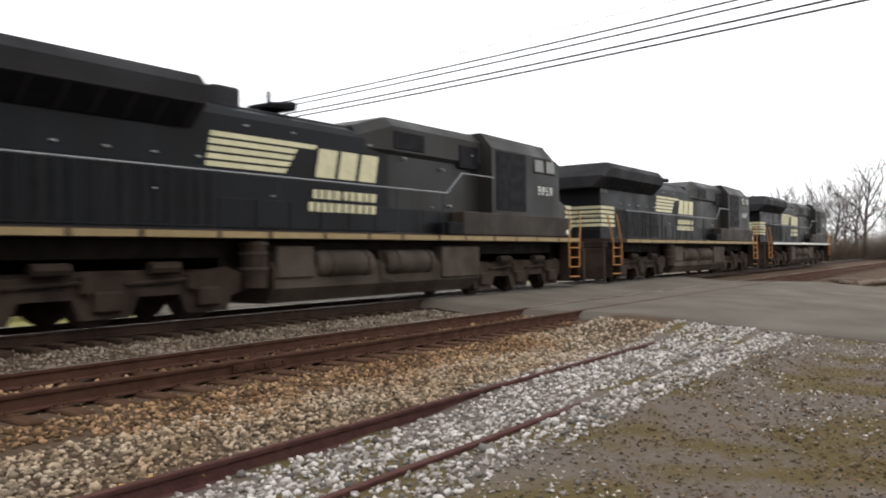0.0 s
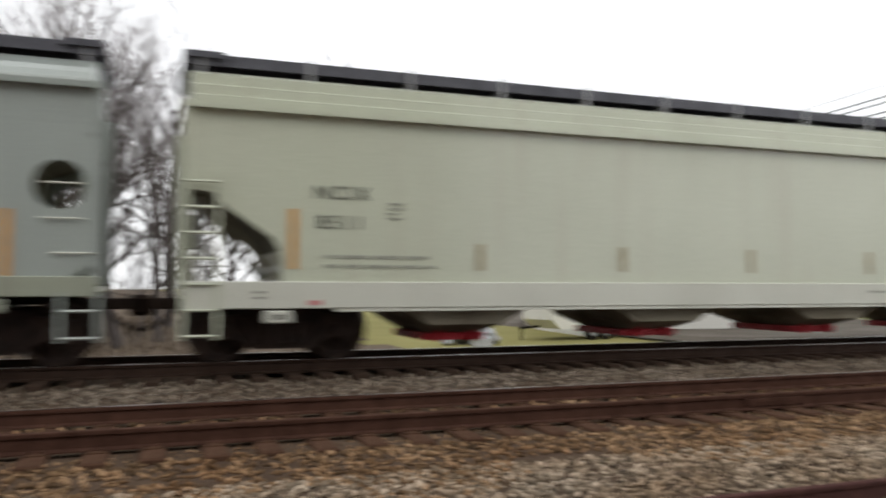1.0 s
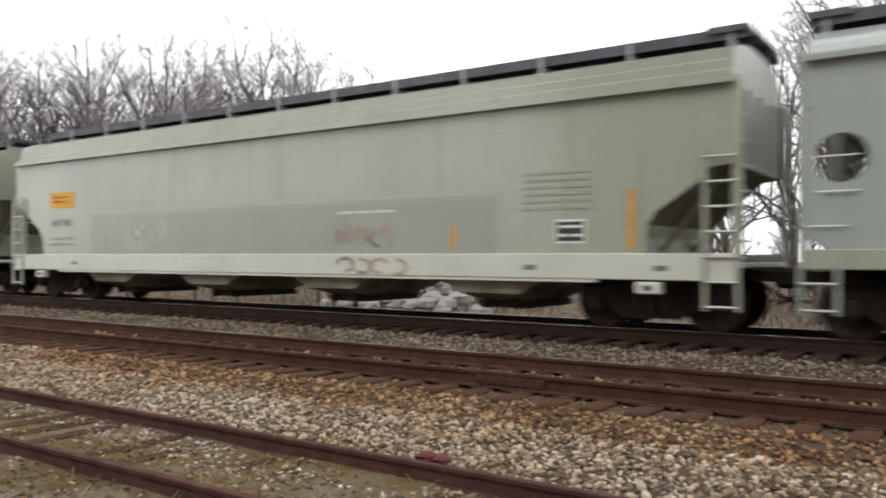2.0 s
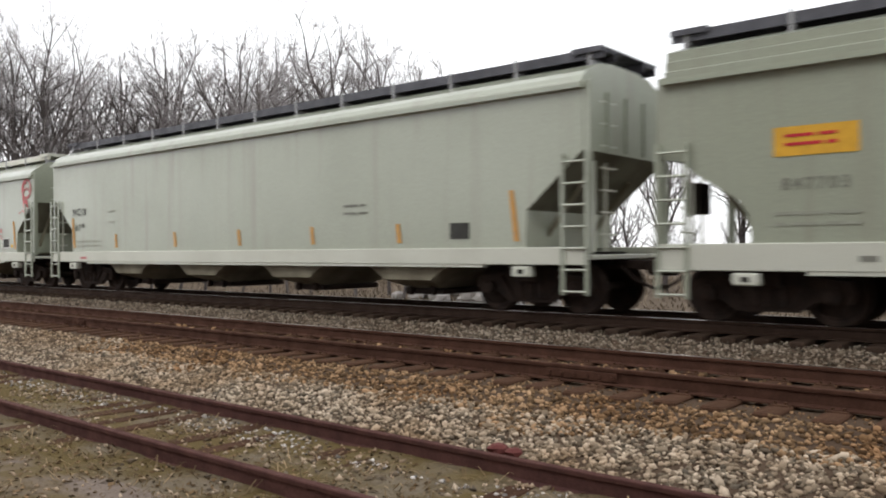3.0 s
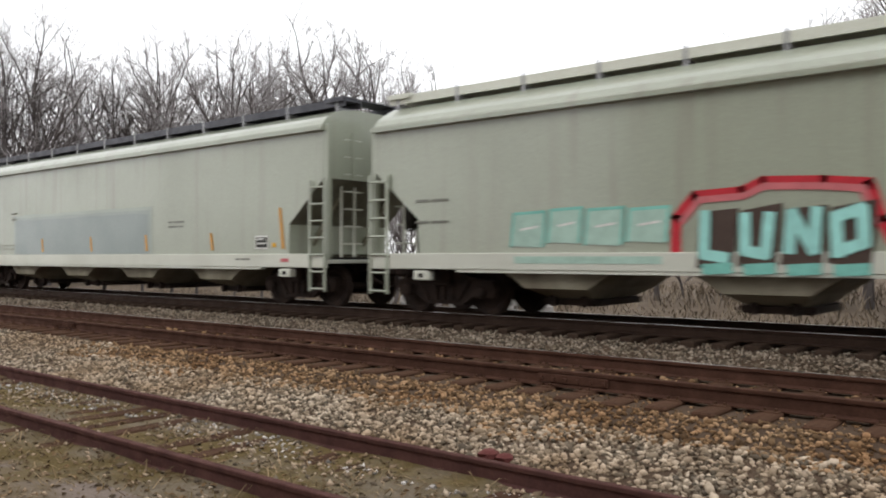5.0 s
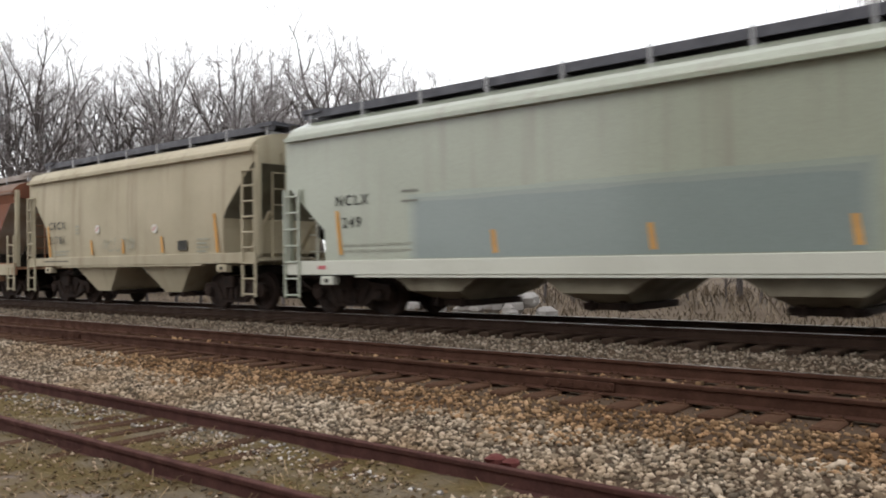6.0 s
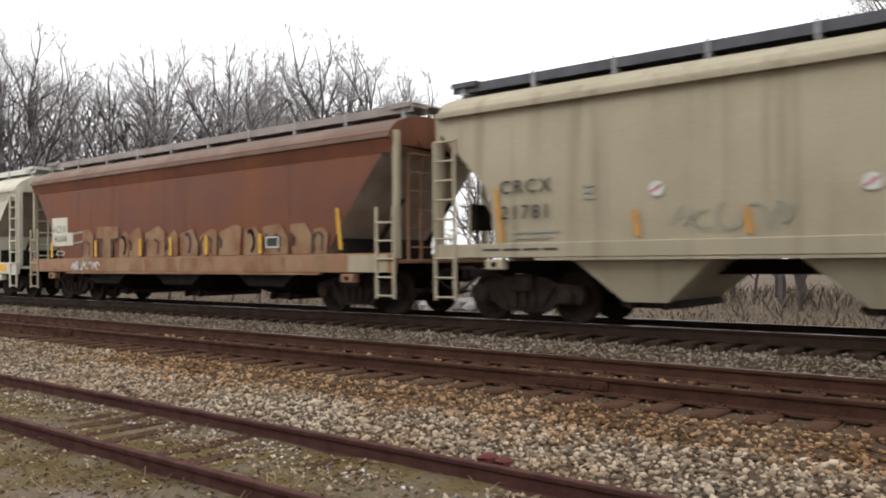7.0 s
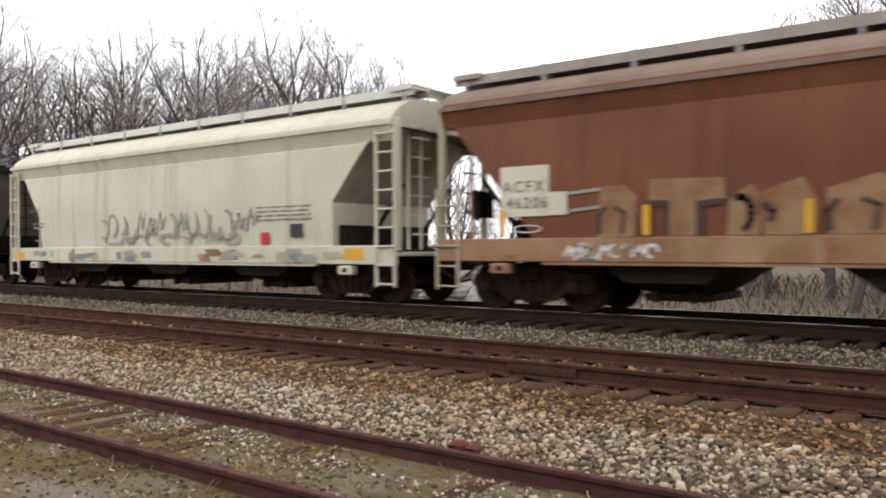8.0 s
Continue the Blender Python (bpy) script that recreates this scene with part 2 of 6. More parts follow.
MAT["loco_under"] = material("brake_dust_brown", (0.05, 0.036, 0.028), 0.85, second=(0.02, 0.015, 0.0125), scale=1.6, amount=0.8, fine=30, bump=0.3, shine=0.06)
MAT["loco_tank"] = material("dusty_fuel_tank", (0.085, 0.068, 0.056), 0.8, second=(0.04, 0.032, 0.026), scale=1.2, amount=0.8, fine=30, shine=0.06)
MAT["loco_sill"] = material("dusty_sill_brown", (0.045, 0.03, 0.023), 0.75, second=(0.02, 0.015, 0.013), scale=1.2, fine=40, shine=0.06)
MAT["grille"] = material("dark_radiator_grille", (0.012, 0.012, 0.014), 0.6, scale=4, shine=0.06)
MAT["decal"] = plain_paint("worn_cream_decal", (0.62, 0.58, 0.38))
MAT["stripe"] = plain_paint("tan_edge_stripe", (0.30, 0.22, 0.11))
MAT["white_decal"] = plain_paint("white_decal", (0.7, 0.7, 0.66))
MAT["black_decal"] = plain_paint("black_stencil", (0.05, 0.05, 0.045))
MAT["grey_decal"] = plain_paint("faded_grey_stencil", (0.2, 0.2, 0.17))
MAT["dull_orange"] = plain_paint("faded_pinkish_strip", (0.43, 0.31, 0.26))
MAT["roof_dust"] = material("dusty_grey_brown_steel", (0.235, 0.165, 0.13), 0.75, second=(0.17, 0.115, 0.09), scale=1.2, amount=0.7, fine=40)
MAT["litter"] = material("brown_leaf_litter", (0.17, 0.11, 0.06), 0.9, second=(0.10, 0.065, 0.035), scale=6, island=True, shine=0.06)
MAT["dusty_grating"] = material("dusty_grey_grating", (0.34, 0.30, 0.275), 0.6, second=(0.24, 0.20, 0.18), scale=2, fine=60, bump=0.2)
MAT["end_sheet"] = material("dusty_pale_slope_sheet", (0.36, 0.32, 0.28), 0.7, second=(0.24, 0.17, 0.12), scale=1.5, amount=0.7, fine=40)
# slope sheets: shade under the car ends put into a darker colour
MAT["slope"] = material("shade_dark_slope_sheet", (0.17, 0.16, 0.125), 0.8, second=(0.1, 0.088, 0.068), scale=1.2, amount=0.8, fine=40, shine=0.1)
MAT["walk_post"] = material("bare_galvanised_steel", (0.36, 0.36, 0.37), 0.5, metal=0.2, second=(0.26, 0.26, 0.27), scale=4)
MAT["faint"] = plain_paint("worn_thin_stencil", (0.33, 0.34, 0.28))
MAT["orange"] = plain_paint("faded_orange_reflector", (0.60, 0.31, 0.08))
MAT["faded_orange"] = plain_paint("nearly_worn_off_strip", (0.42, 0.36, 0.23))
MAT["aqua"] = plain_paint("bright_aqua_spray", (0.36, 0.72, 0.66))
MAT["slate"] = plain_paint("grey_blue_spray", (0.22, 0.26, 0.27))
MAT["dull_rail"] = plain_paint("grimy_orange_rail", (0.42, 0.19, 0.055))
MAT["yellow"] = plain_paint("safety_yellow", (0.72, 0.40, 0.05), 0.5)
MAT["red"] = plain_paint("red_paint", (0.55, 0.035, 0.05), 0.5)
MAT["pink"] = plain_paint("faded_red_spray", (0.55, 0.16, 0.17))
MAT["teal"] = plain_paint("teal_spray", (0.22, 0.55, 0.47))
MAT["mint"] = plain_paint("pale_mint_spray", (0.40, 0.56, 0.48))
MAT["green"] = plain_paint("green_spray", (0.08, 0.42, 0.24))
MAT["tan_spray"] = material("faded_tan_spray", (0.31, 0.20, 0.11), 0.7, second=(0.215, 0.09, 0.05), scale=2, amount=0.8)
MAT["dark_spray"] = plain_paint("dark_brown_spray", (0.075, 0.05, 0.04))
for k, f in enumerate((0.35, 0.7, 1.0)):
    tint = lambda c, d: tuple(p + (q - p) * f for p, q in zip(c, d))  # noqa: E731
    for key, base, full in (("patch", (0.332, 0.356, 0.28), (0.275, 0.298, 0.245)), ("blue_patch", (0.325, 0.358, 0.29), (0.235, 0.282, 0.265)), ("grey_patch", (0.33, 0.36, 0.325), (0.275, 0.305, 0.275))):
        MAT[key + str(k)] = material(key, tint(base, full), 0.45, second=tuple(v * 0.94 for v in tint(base, full)), scale=0.8, amount=0.6, bump=0.02, shine=0.45, coat=0.8)
MAT["bark"] = material("grey_brown_bark", (0.125, 0.11, 0.105), 0.9, second=(0.085, 0.073, 0.07), scale=2, fine=20, bump=0.6, shine=0.06)
# twigs far paler than bark: glare of the white sky put into colour
MAT["twig"] = material("glare_pale_twigs", (0.37, 0.345, 0.345), 0.9, second=(0.28, 0.26, 0.26), scale=0.5, shine=0.06)
MAT["brush"] = material("dry_brush", (0.18, 0.145, 0.11), 0.95, second=(0.13, 0.105, 0.08), scale=0.5, island=True, shine=0.06)
MAT["rubble"] = material("broken_pale_concrete", (0.38, 0.36, 0.345), 0.9, second=(0.2, 0.185, 0.175), scale=1.5, fine=20, bump=0.5)
MAT["tarp"] = material("grey_plastic_sheet", (0.42, 0.42, 0.43), 0.5, second=(0.28, 0.28, 0.29), scale=1.2, fine=10, bump=0.5)
MAT["house_wall"] = material("white_clapboard", (0.78, 0.77, 0.72), 0.6, scale=1, amount=0.2)
MAT["brick"] = material("dark_brick", (0.10, 0.055, 0.042), 0.9, second=(0.06, 0.036, 0.03), scale=2, fine=30, bump=0.4, shine=0.06)
MAT["shingle"] = material("grey_shingles", (0.14, 0.14, 0.145), 0.9, scale=2)
MAT["wire"] = material("black_cable", (0.03, 0.03, 0.032), 0.6)
MAT["pole"] = material("weathered_pole_wood", (0.16, 0.12, 0.09), 0.9, scale=2, stretch=(4, 4, 0.4))
MAT["glass"] = material("dark_cab_glass", (0.01, 0.011, 0.013), 0.2, scale=2, amount=0.2, bump=0.0, shine=0.2)
MAT["stone_red"] = material("dark_red_stone", (0.16, 0.05, 0.045), 0.85, scale=8)
MAT["leaf"] = material("fallen_tan_leaves", (0.50, 0.32, 0.14), 0.8, second=(0.3, 0.17, 0.07), scale=9, island=True)

# ---- ground ----
ROAD_Y = [-60, -10, 0, 2, 4, 6.5, 7.7, 9.9, 11, 12, 14.6, 17, 22, 40, 90]
ROAD_Z = [-0.5, -0.47, -0.43, -0.40, -0.25, -0.035, -0.012, -0.012, 0.06, 0.165, 0.165, 0.0, -0.3, -0.5, -0.6]
PROFILE = [(-120, -0.75), (-6, -0.56), (2, -0.53), (3.6, -0.55), (5.3, -0.58), (5.55, -0.55), (5.9, -0.5), (7.0, -0.34), (7.4, -0.25), (7.6, -0.222), (10.0, -0.222),
           (10.6, -0.24), (11.6, -0.13), (12.0, -0.09), (14.7, -0.09), (15.4, -0.1), (17, -0.5), (24, -0.6), (60, -0.7), (900, -1.5)]


def ease(a, b, v):
    v = min(max((v - a) / (b - a), 0), 1)
    return v * v * (3 - 2 * v)


def ground_z(x, y):
    z = float(np.interp(y, [p[0] for p in PROFILE], [p[1] for p in PROFILE]))
    if 2.2 < y < 6.4:                                # gravel has drowned the siding towards the road
        z += (0.115 if y > 4.6 else 0.07) * ease(7.0, 9.5, x) * ease(2.2, 3.2, y) * (1 - ease(5.7, 6.4, y))
        z += 0.115 * ease(-1, 3, x) * (1 - ease(4.4, 4.8, y)) * ease(2.2, 3.2, y)
    if x > 14.2 and y < 11:                          # the lot ramps up to the road
        z += ease(14.2, 17.0, x) * (1 - ease(37, 38, x)) * max(float(np.interp(y, ROAD_Y, ROAD_Z)) - 0.06 - z, 0) * (1 if y < 7.3 else 0.2)
    rough = 0.02 if y < 5.6 else 0.012
    return z + rough * noise.noise((x * 1.3, y * 1.3, 0)) + 0.05 * noise.noise((x * 0.15, y * 0.15, 3)) * (y < 3 or y > 18)


def axis(stops):
    out = []
    for a, b, step in stops:
        out += list(np.arange(a, b, step))
    return out + [stops[-1][1]]


def build_ground():
    xs = axis([(-900, -120, 60), (-120, -40, 8), (-40, -16, 1.0), (-16, 18, 0.25), (18, 40, 1.0), (40, 120, 8), (120, 900, 60)])
    ys = axis([(-120, -20, 20), (-20, -4, 2), (-4, 2, 0.5), (2, 8, 0.2), (8, 18, 0.35), (18, 40, 2), (40, 100, 10), (100, 900, 80)])
    n = len(ys)
    mesh = bpy.data.meshes.new("ground")
    mesh.from_pydata([(x, y, ground_z(x, y)) for x in xs for y in ys], [],
                     [(i * n + j, (i + 1) * n + j, (i + 1) * n + j + 1, i * n + j + 1) for i in range(len(xs) - 1) for j in range(n - 1)])
    for key in ("ballast_bed", "dirt", "mossy", "lawn", "field", "lot"):
        mesh.materials.append(MAT[key])
    slots = []
    for i in range(len(xs) - 1):
        for j in range(n - 1):
            x, y = (xs[i] + xs[i + 1]) / 2, (ys[j] + ys[j + 1]) / 2
            wob = 0.35 * noise.noise((x * 0.9, y * 0.9, 7))
            if 5.75 + 0.5 * wob < y < 15.9:
                slot = 0
            elif y < 5.9:
                slot = 2 if y > 3.3 + wob and x < 3 + 2 * wob else (5 if x > 1.5 + 3 * wob else 1)
            else:
                slot = 3 if x > 7.5 + 6 * wob and x < 45 else 4
            slots.append(slot)
    mesh.polygons.foreach_set("material_index", slots)
    mesh.shade_smooth()
    tagged(new("ground", mesh), "ballast shoulder, gravelly dirt with moss, and winter lawn beyond", "ground", kind="structure")


build_ground()


def build_road():
    shape, rows = Shape(), []
    for y, z in zip(ROAD_Y, ROAD_Z):
        w = 0.25 * noise.noise((y * 0.4, 3, 1))
        rows.append([(17.1 + w - 0.25, y, z - 0.2), (17.1 + w, y, z - 0.02), (17.35 + w, y, z), (26, y, z + 0.005), (36.5 - w, y, z), (36.9 - w, y, z - 0.2)])
    road = part("road", shape.rings(rows), MAT["asphalt"])
    tagged(road, "worn grey asphalt road crossing the tracks on the level", "road", kind="structure")


build_road()

# ---- tracks ----
RAIL = [(-0.075, -0.185), (0.075, -0.185), (0.075, -0.172), (0.012, -0.155), (0.009, -0.05), (0.034, -0.04), (0.037, -0.008), (0.03, 0.0),
        (-0.03, 0.0), (-0.037, -0.008), (-0.034, -0.04), (-0.009, -0.05), (-0.012, -0.155), (-0.075, -0.172)]


def tie_mesh(name, key, plates):
    s = Shape().block(-0.115, 0.115, -1.32, 1.32, -0.36, -0.187, 0.018)
    if plates:
        for y in (-0.7525, 0.7525):
            s.box(-0.09, 0.09, y - 0.17, y + 0.17, -0.187, -0.176)
            for dx, dy in ((-0.05, -0.1), (0.05, -0.1), (-0.05, 0.1), (0.05, 0.1)):
                s.box(dx - 0.012, dx + 0.012, y + dy - 0.018, y + dy + 0.018, -0.18, -0.15)
    ob = part(name, s, MAT[key])
    mesh = ob.data
    bpy.data.objects.remove(ob)
    return mesh


def build_track(name, y, z, key, span, label, shine):
    track = thing(name, label, "railway track", pose(0, y, z), kind="structure")
    for side in (-0.7525, 0.7525):
        rail = part("rail", Shape().prism_x([(side + a, b) for a, b in RAIL], *span), MAT[key], track)
        if shine and (side > 0 or name.endswith("2")):
            part("running_surface", Shape().box(*span, side - 0.027, side + 0.027, 0.0, 0.003), MAT["polished"], rail, "polished steel running surface")
    return track


track_main = build_track("railway_track_1", M_Y, 0, "rust", (-260, 420), "empty main track with rusty rails on wooden ties", True)
track_train = build_track("railway_track_2", T_Y, T_Z, "dark_rail", (-260, 420), "main track with dark oily rails under the train", True)
track_siding = build_track("railway_track_3", S_Y, S_Z, "rust_red", (-90, 17.2), "disused siding with red-rusted rails sunk in dirt", False)
for x in (-4.6, 7.3, -16.5):
    for dy in (-0.03, 0.03):
        bar = Shape().block(x - 0.45, x + 0.45, -0.7525 + dy - 0.012, -0.7525 + dy + 0.012, -0.15, -0.05, 0.006)
        for k in range(6):
            bar.box(x - 0.4 + k * 0.16 - 0.018, x - 0.4 + k * 0.16 + 0.018, -0.7525 + dy - 0.03, -0.7525 + dy + 0.03, -0.12, -0.085)
        part("joint_bar", bar, MAT["rust"], track_main, "bolted rusty joint bar")


# ---- rolling stock ----
def wheel_pair(parent, x, r):
    s = Shape()
    for side in (-1, 1):
        s.lathe_y(0, 0, [(0.05, side * 0.66), (r * 0.55, side * 0.67), (r * 0.82, side * 0.665), (r + 0.028, side * 0.68), (r + 0.028, side * 0.705), (r, side * 0.72),
                         (r - 0.01, side * 0.81), (r * 0.8, side * 0.81), (r * 0.72, side * 0.775), (r * 0.4, side * 0.785), (r * 0.25, side * 0.83), (0.07, side * 0.84)], 24)
    s.lathe_y(0, 0, [(0.08, -0.95), (0.08, 0.95)], 10)
    for k in range(3):
        a = 2 * math.pi * k / 3
        s.box(r * 0.5 * math.cos(a) - 0.03, r * 0.5 * math.cos(a) + 0.03, -0.8, -0.79, r * 0.5 * math.sin(a) - 0.03, r * 0.5 * math.sin(a) + 0.03)
    w = part("wheelset", s, MAT["truck"], parent, "steel wheelset with dark treads", smooth=True)
    w.location = (x, 0, r)
    WHEELS.append((w, x, r))
    return w


WHEELS = []
MOVERS = []


def freight_truck(parent, x):
    s = Shape()
    for side in (-1, 1):
        y0, y1 = sorted((side * 0.92, side * 1.06))
        out = [(-1.2, 0.5), (-1.15, 0.66), (-0.62, 0.72), (-0.4, 0.82), (0.4, 0.82), (0.62, 0.72), (1.15, 0.66), (1.2, 0.5), (1.12, 0.34), (0.7, 0.36), (0.45, 0.2), (-0.45, 0.2), (-0.7, 0.36), (-1.12, 0.34)]
        s.prism_y(out, y0, y1)
        for k in (-0.2, 0.0, 0.2):
            s.tube([(k, side * 1.07, 0.28), (k, side * 1.07, 0.58)], 0.075, 8)
        for k in (-0.89, 0.89):
            s.lathe_y(k, 0.457, [(0.13, side * 1.04), (0.13, side * 1.14), (0.08, side * 1.17)], 12)
        s.tube([(-0.62, side * 1.08, 0.66), (-0.36, side * 1.08, 0.28)], 0.04, 6)
        s.tube([(0.62, side * 1.08, 0.66), (0.36, side * 1.08, 0.28)], 0.04, 6)
    s.block(-0.2, 0.2, -1.2, 1.2, 0.55, 0.86, 0.03)
    s.box(-0.5, -0.42, -0.8, 0.8, 0.3, 0.4).box(0.42, 0.5, -0.8, 0.8, 0.3, 0.4)
    truck = part("truck", s, MAT["truck"], parent, "cast steel two-axle truck")
    truck.location = (x, 0, 0)
    for dx in (-0.89, 0.89):
        wheel_pair(truck, dx, 0.457)
    return truck


def lettering(words, size, key, parent, x, y, z, name="letter", bold=0.003):
    curve = bpy.data.curves.new("words", "FONT")
    curve.body, curve.size, curve.offset, curve.align_x = words, size, bold, "CENTER"
    curve.space_character = 1.28
    temp = new("words", curve)
    mesh = bpy.data.meshes.new_from_object(temp.evaluated_get(bpy.context.evaluated_depsgraph_get()))
    bpy.data.objects.remove(temp)
    # one object a letter: gather the faces that hang together
    bm = bmesh.new()
    bm.from_mesh(mesh)
    bmesh.ops.remove_doubles(bm, verts=bm.verts, dist=1e-6)
    left = set(bm.faces)
    while left:
        heap, letter = [left.pop()], []
        while heap:
            face = heap.pop()
            letter.append(face)
            for v in face.verts:
                for other in v.link_faces:
                    if other in left:
                        left.discard(other)
                        heap.append(other)
        s = Shape()
        for face in letter:
            s.add([v.co for v in face.verts], [tuple(range(len(face.verts)))])
        part(name, s, MAT[key], parent).matrix_basis = pose(x, y, z, 90, 0, 0)
    bm.free()
    bpy.data.meshes.remove(mesh)


def small_print(parent, x, z, w, rows, key="faint", y=-1.563, step=0.075):
    rnd = random.Random(int(x * 100) + rows)
    s = Shape()
    for k in range(rows):
        a = x - w / 2
        while a < x + w / 2 - 0.1:
            b = min(a + rnd.uniform(0.12, 0.5), x + w / 2)
            s.box(a, b, y, y + 0.004, z - k * step, z - k * step + min(step * 0.4, 0.045))
            a = b + 0.06
    part("small_print", s, MAT[key], parent, "lines of small stencilled data")


def reflectors(parent, places, z0=1.36, h=0.42, key="orange", y=-1.566):
    for x in places:
        part("reflector", Shape().box(x - 0.055, x + 0.055, y, y + 0.01, z0, z0 + h), MAT[key], parent, "worn orange reflective strip")


def slanted_reflector(parent, x, z0, h, key="orange", y=-1.568):
    """A worn strip that leans back a little."""
    d = 0.06 * h
    part("reflector", Shape().prism_y([(x - 0.05 + d, z0), (x + 0.05 + d, z0), (x + 0.04 - d, z0 + h), (x - 0.05 - d, z0 + h)], y, y + 0.008), MAT[key], parent, "worn orange reflective strip")


def ladder(parent, x0, x1, y, z0, z1, key, step=0.36, r=0.022):
    s = Shape()
    for x in (x0, x1):
        s.box(x - 0.03, x + 0.03, y - 0.012, y + 0.03, z0, z1)
    z = z0 + 0.06
    while z < z1:
        s.tube([(x0, y - 0.01, z), (x1, y - 0.01, z)], r, 5)
        z += step
    return part("ladder", s, MAT[key], parent, "steel ladder with round rungs")


# end openings: distance from the end and height of the lower edge of the side, pair by pair; the last distance meets the sill
ENDS = {
    "straight": (0, 2.8, 1.12, 1.83, 1.15),
    "curve": (0, 2.5, 0.3, 2.46, 0.48, 2.26, 1.12, 1.84, 1.25, 1.65, 1.29, 1.45, 1.3),
    "round": (0, 3.5, 0.6, 2.9, 1.02, 2.45, 1.14, 2.25, 1.18, 2.0, 1.2),
    "hole": (0, 3.2, 0.85, 2.9, 1.3, 1.5, 1.35),
    "tall": (0, 3.45, 0.25, 3.28, 1.28, 2.07, 1.81, 1.37, 1.85),
    "notch": (0, 3.48, 0.38, 3.45, 0.79, 3.01, 1.57, 2.06, 1.6),
}


def hopper(label, left, right, key, sill_key, end="straight", eave=3.84, top=4.37, bays=4, bay_key="bay", gate_key="truck", ribbed=False, bulge=0.0, ladder_top=2.75, walkway="walkway", open_top=False, group="covered hopper cars", sill_low=0.86, sill_top=1.17, roof_key=None, end_key=None):
    """A covered hopper car; its near side faces -y, its rail is at z = 0."""
    L, mid = right - left, (left + right) / 2
    car = thing("covered_hopper_car" if not open_top else "open_hopper_car", label, "freight car", pose(mid, T_Y, T_Z), group)
    MOVERS.append((car, mid))
    hw, inset = 1.55, 0.13
    edge = ENDS[end]
    reach, cut, sill = edge[-1], edge[1], sill_top
    edge = list(zip(edge[0::2], edge[1::2] + (sill,)))

    def low(d):
        return float(np.interp(d, [p[0] for p in edge], [p[1] for p in edge]))

    def side_at(z):
        return (-hw - bulge * math.sin(math.pi * (z - sill) / (eave - sill)), z)

    boxy = end in ("tall", "notch")
    half = L / 2 - inset
    ds = sorted({p[0] for p in edge} | {reach * k / 6 for k in range(6)})
    stations = [(-half + d, low(d)) for d in ds] + [(half - d, low(d)) for d in reversed(ds)]
    rows = []
    for x, zb in stations:
        near = [side_at(max(zb, sill + (eave - sill) * f)) for f in ((0, 0.15, 0.3, 0.45, 0.6, 0.75, 0.85) if boxy else (0, 0.15, 0.3, 0.45, 0.6, 0.75, 0.9))] + ([(-hw + 0.02, eave - 0.33)] if boxy else []) + [(-hw - (0.09 if boxy else 0), eave - 0.03), (-hw - 0.06, eave - 0.03), (-hw - 0.06, eave + 0.03)]
        if ribbed:
            for k in range(4):
                f = k / 3
                near += [(-hw - 0.03 + 0.13 * f, eave + 0.05 + 0.47 * f - 0.03), (-hw + 0.015 + 0.13 * f, eave + 0.06 + 0.47 * f - 0.02)]
        else:
            near += [(-hw - 0.045, eave + 0.1), (-hw + 0.03, eave + 0.2), (-hw + 0.14, eave + 0.29)]
        near += [(-1.0, top - 0.06), (-0.5, top)]
        rows.append([(x, y, zz) for y, zz in near] + [(x, -y, zz) for y, zz in reversed(near)])
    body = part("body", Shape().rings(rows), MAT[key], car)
    if roof_key:
        body.data.materials.append(MAT[roof_key])
        for face in body.data.polygons:
            if min(body.data.vertices[v].co.z for v in face.vertices) > eave + 0.05:
                face.material_index = 1
    for side in (-1, 1):
        y0, y1 = sorted((side * (hw - 0.02), side * (hw + 0.12)))
        part("eave_angle", Shape().box(-half - 0.02, half + 0.02, y0, y1, eave - 0.035, eave + 0.0).box(-half - 0.02, half + 0.02, *sorted((side * (hw + 0.11), side * (hw + 0.125))), eave - 0.03, eave + 0.05), MAT[roof_key or key], car)
    end_key = end_key or key
    # sloping undersides at the ends; non-boxy cars get shade put into this colour
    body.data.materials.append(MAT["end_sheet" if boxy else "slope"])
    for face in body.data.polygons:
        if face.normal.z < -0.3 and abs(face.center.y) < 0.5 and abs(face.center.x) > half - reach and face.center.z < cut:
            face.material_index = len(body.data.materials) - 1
    # side sills with a flange, end platforms, end walls with posts
    for side in (-1, 1):
        y0, y1 = sorted((side * 1.5, side * 1.6))
        s = Shape().block(-L / 2 + 0.05, L / 2 - 0.05, y0, y1, sill_low + 0.02, sill + 0.012, 0.012)
        s.box(-L / 2 + 2.2, L / 2 - 2.2, *sorted((side * 1.44, side * 1.585)), sill_low - 0.03, sill_low + 0.017)
        part("side_sill", s, MAT[sill_key], car)
    s = Shape().block(-L / 2 + 0.3, L / 2 - 0.3, -0.32, 0.32, 0.86, 1.1, 0.02)
    part("centre_sill", s, MAT["under"], car)
    for sx in (-1, 1):
        e = sx * (L / 2)
        a, b = sorted((e - sx * 2.0, e - sx * 0.02))
        part("end_platform", Shape().block(a, b, -1.5, 1.5, sill - 0.2, sill - 0.12, 0.01), MAT[sill_key], car)
        for y in (-1.4, 1.4):
            a, b = sorted((e - sx * inset, e - sx * (inset - 0.12)))
            part("end_post", Shape().block(a, b, y * 1.06 - 0.06, y * 1.06 + 0.06, sill - 0.1, eave + 0.1, 0.01), MAT[end_key], car)
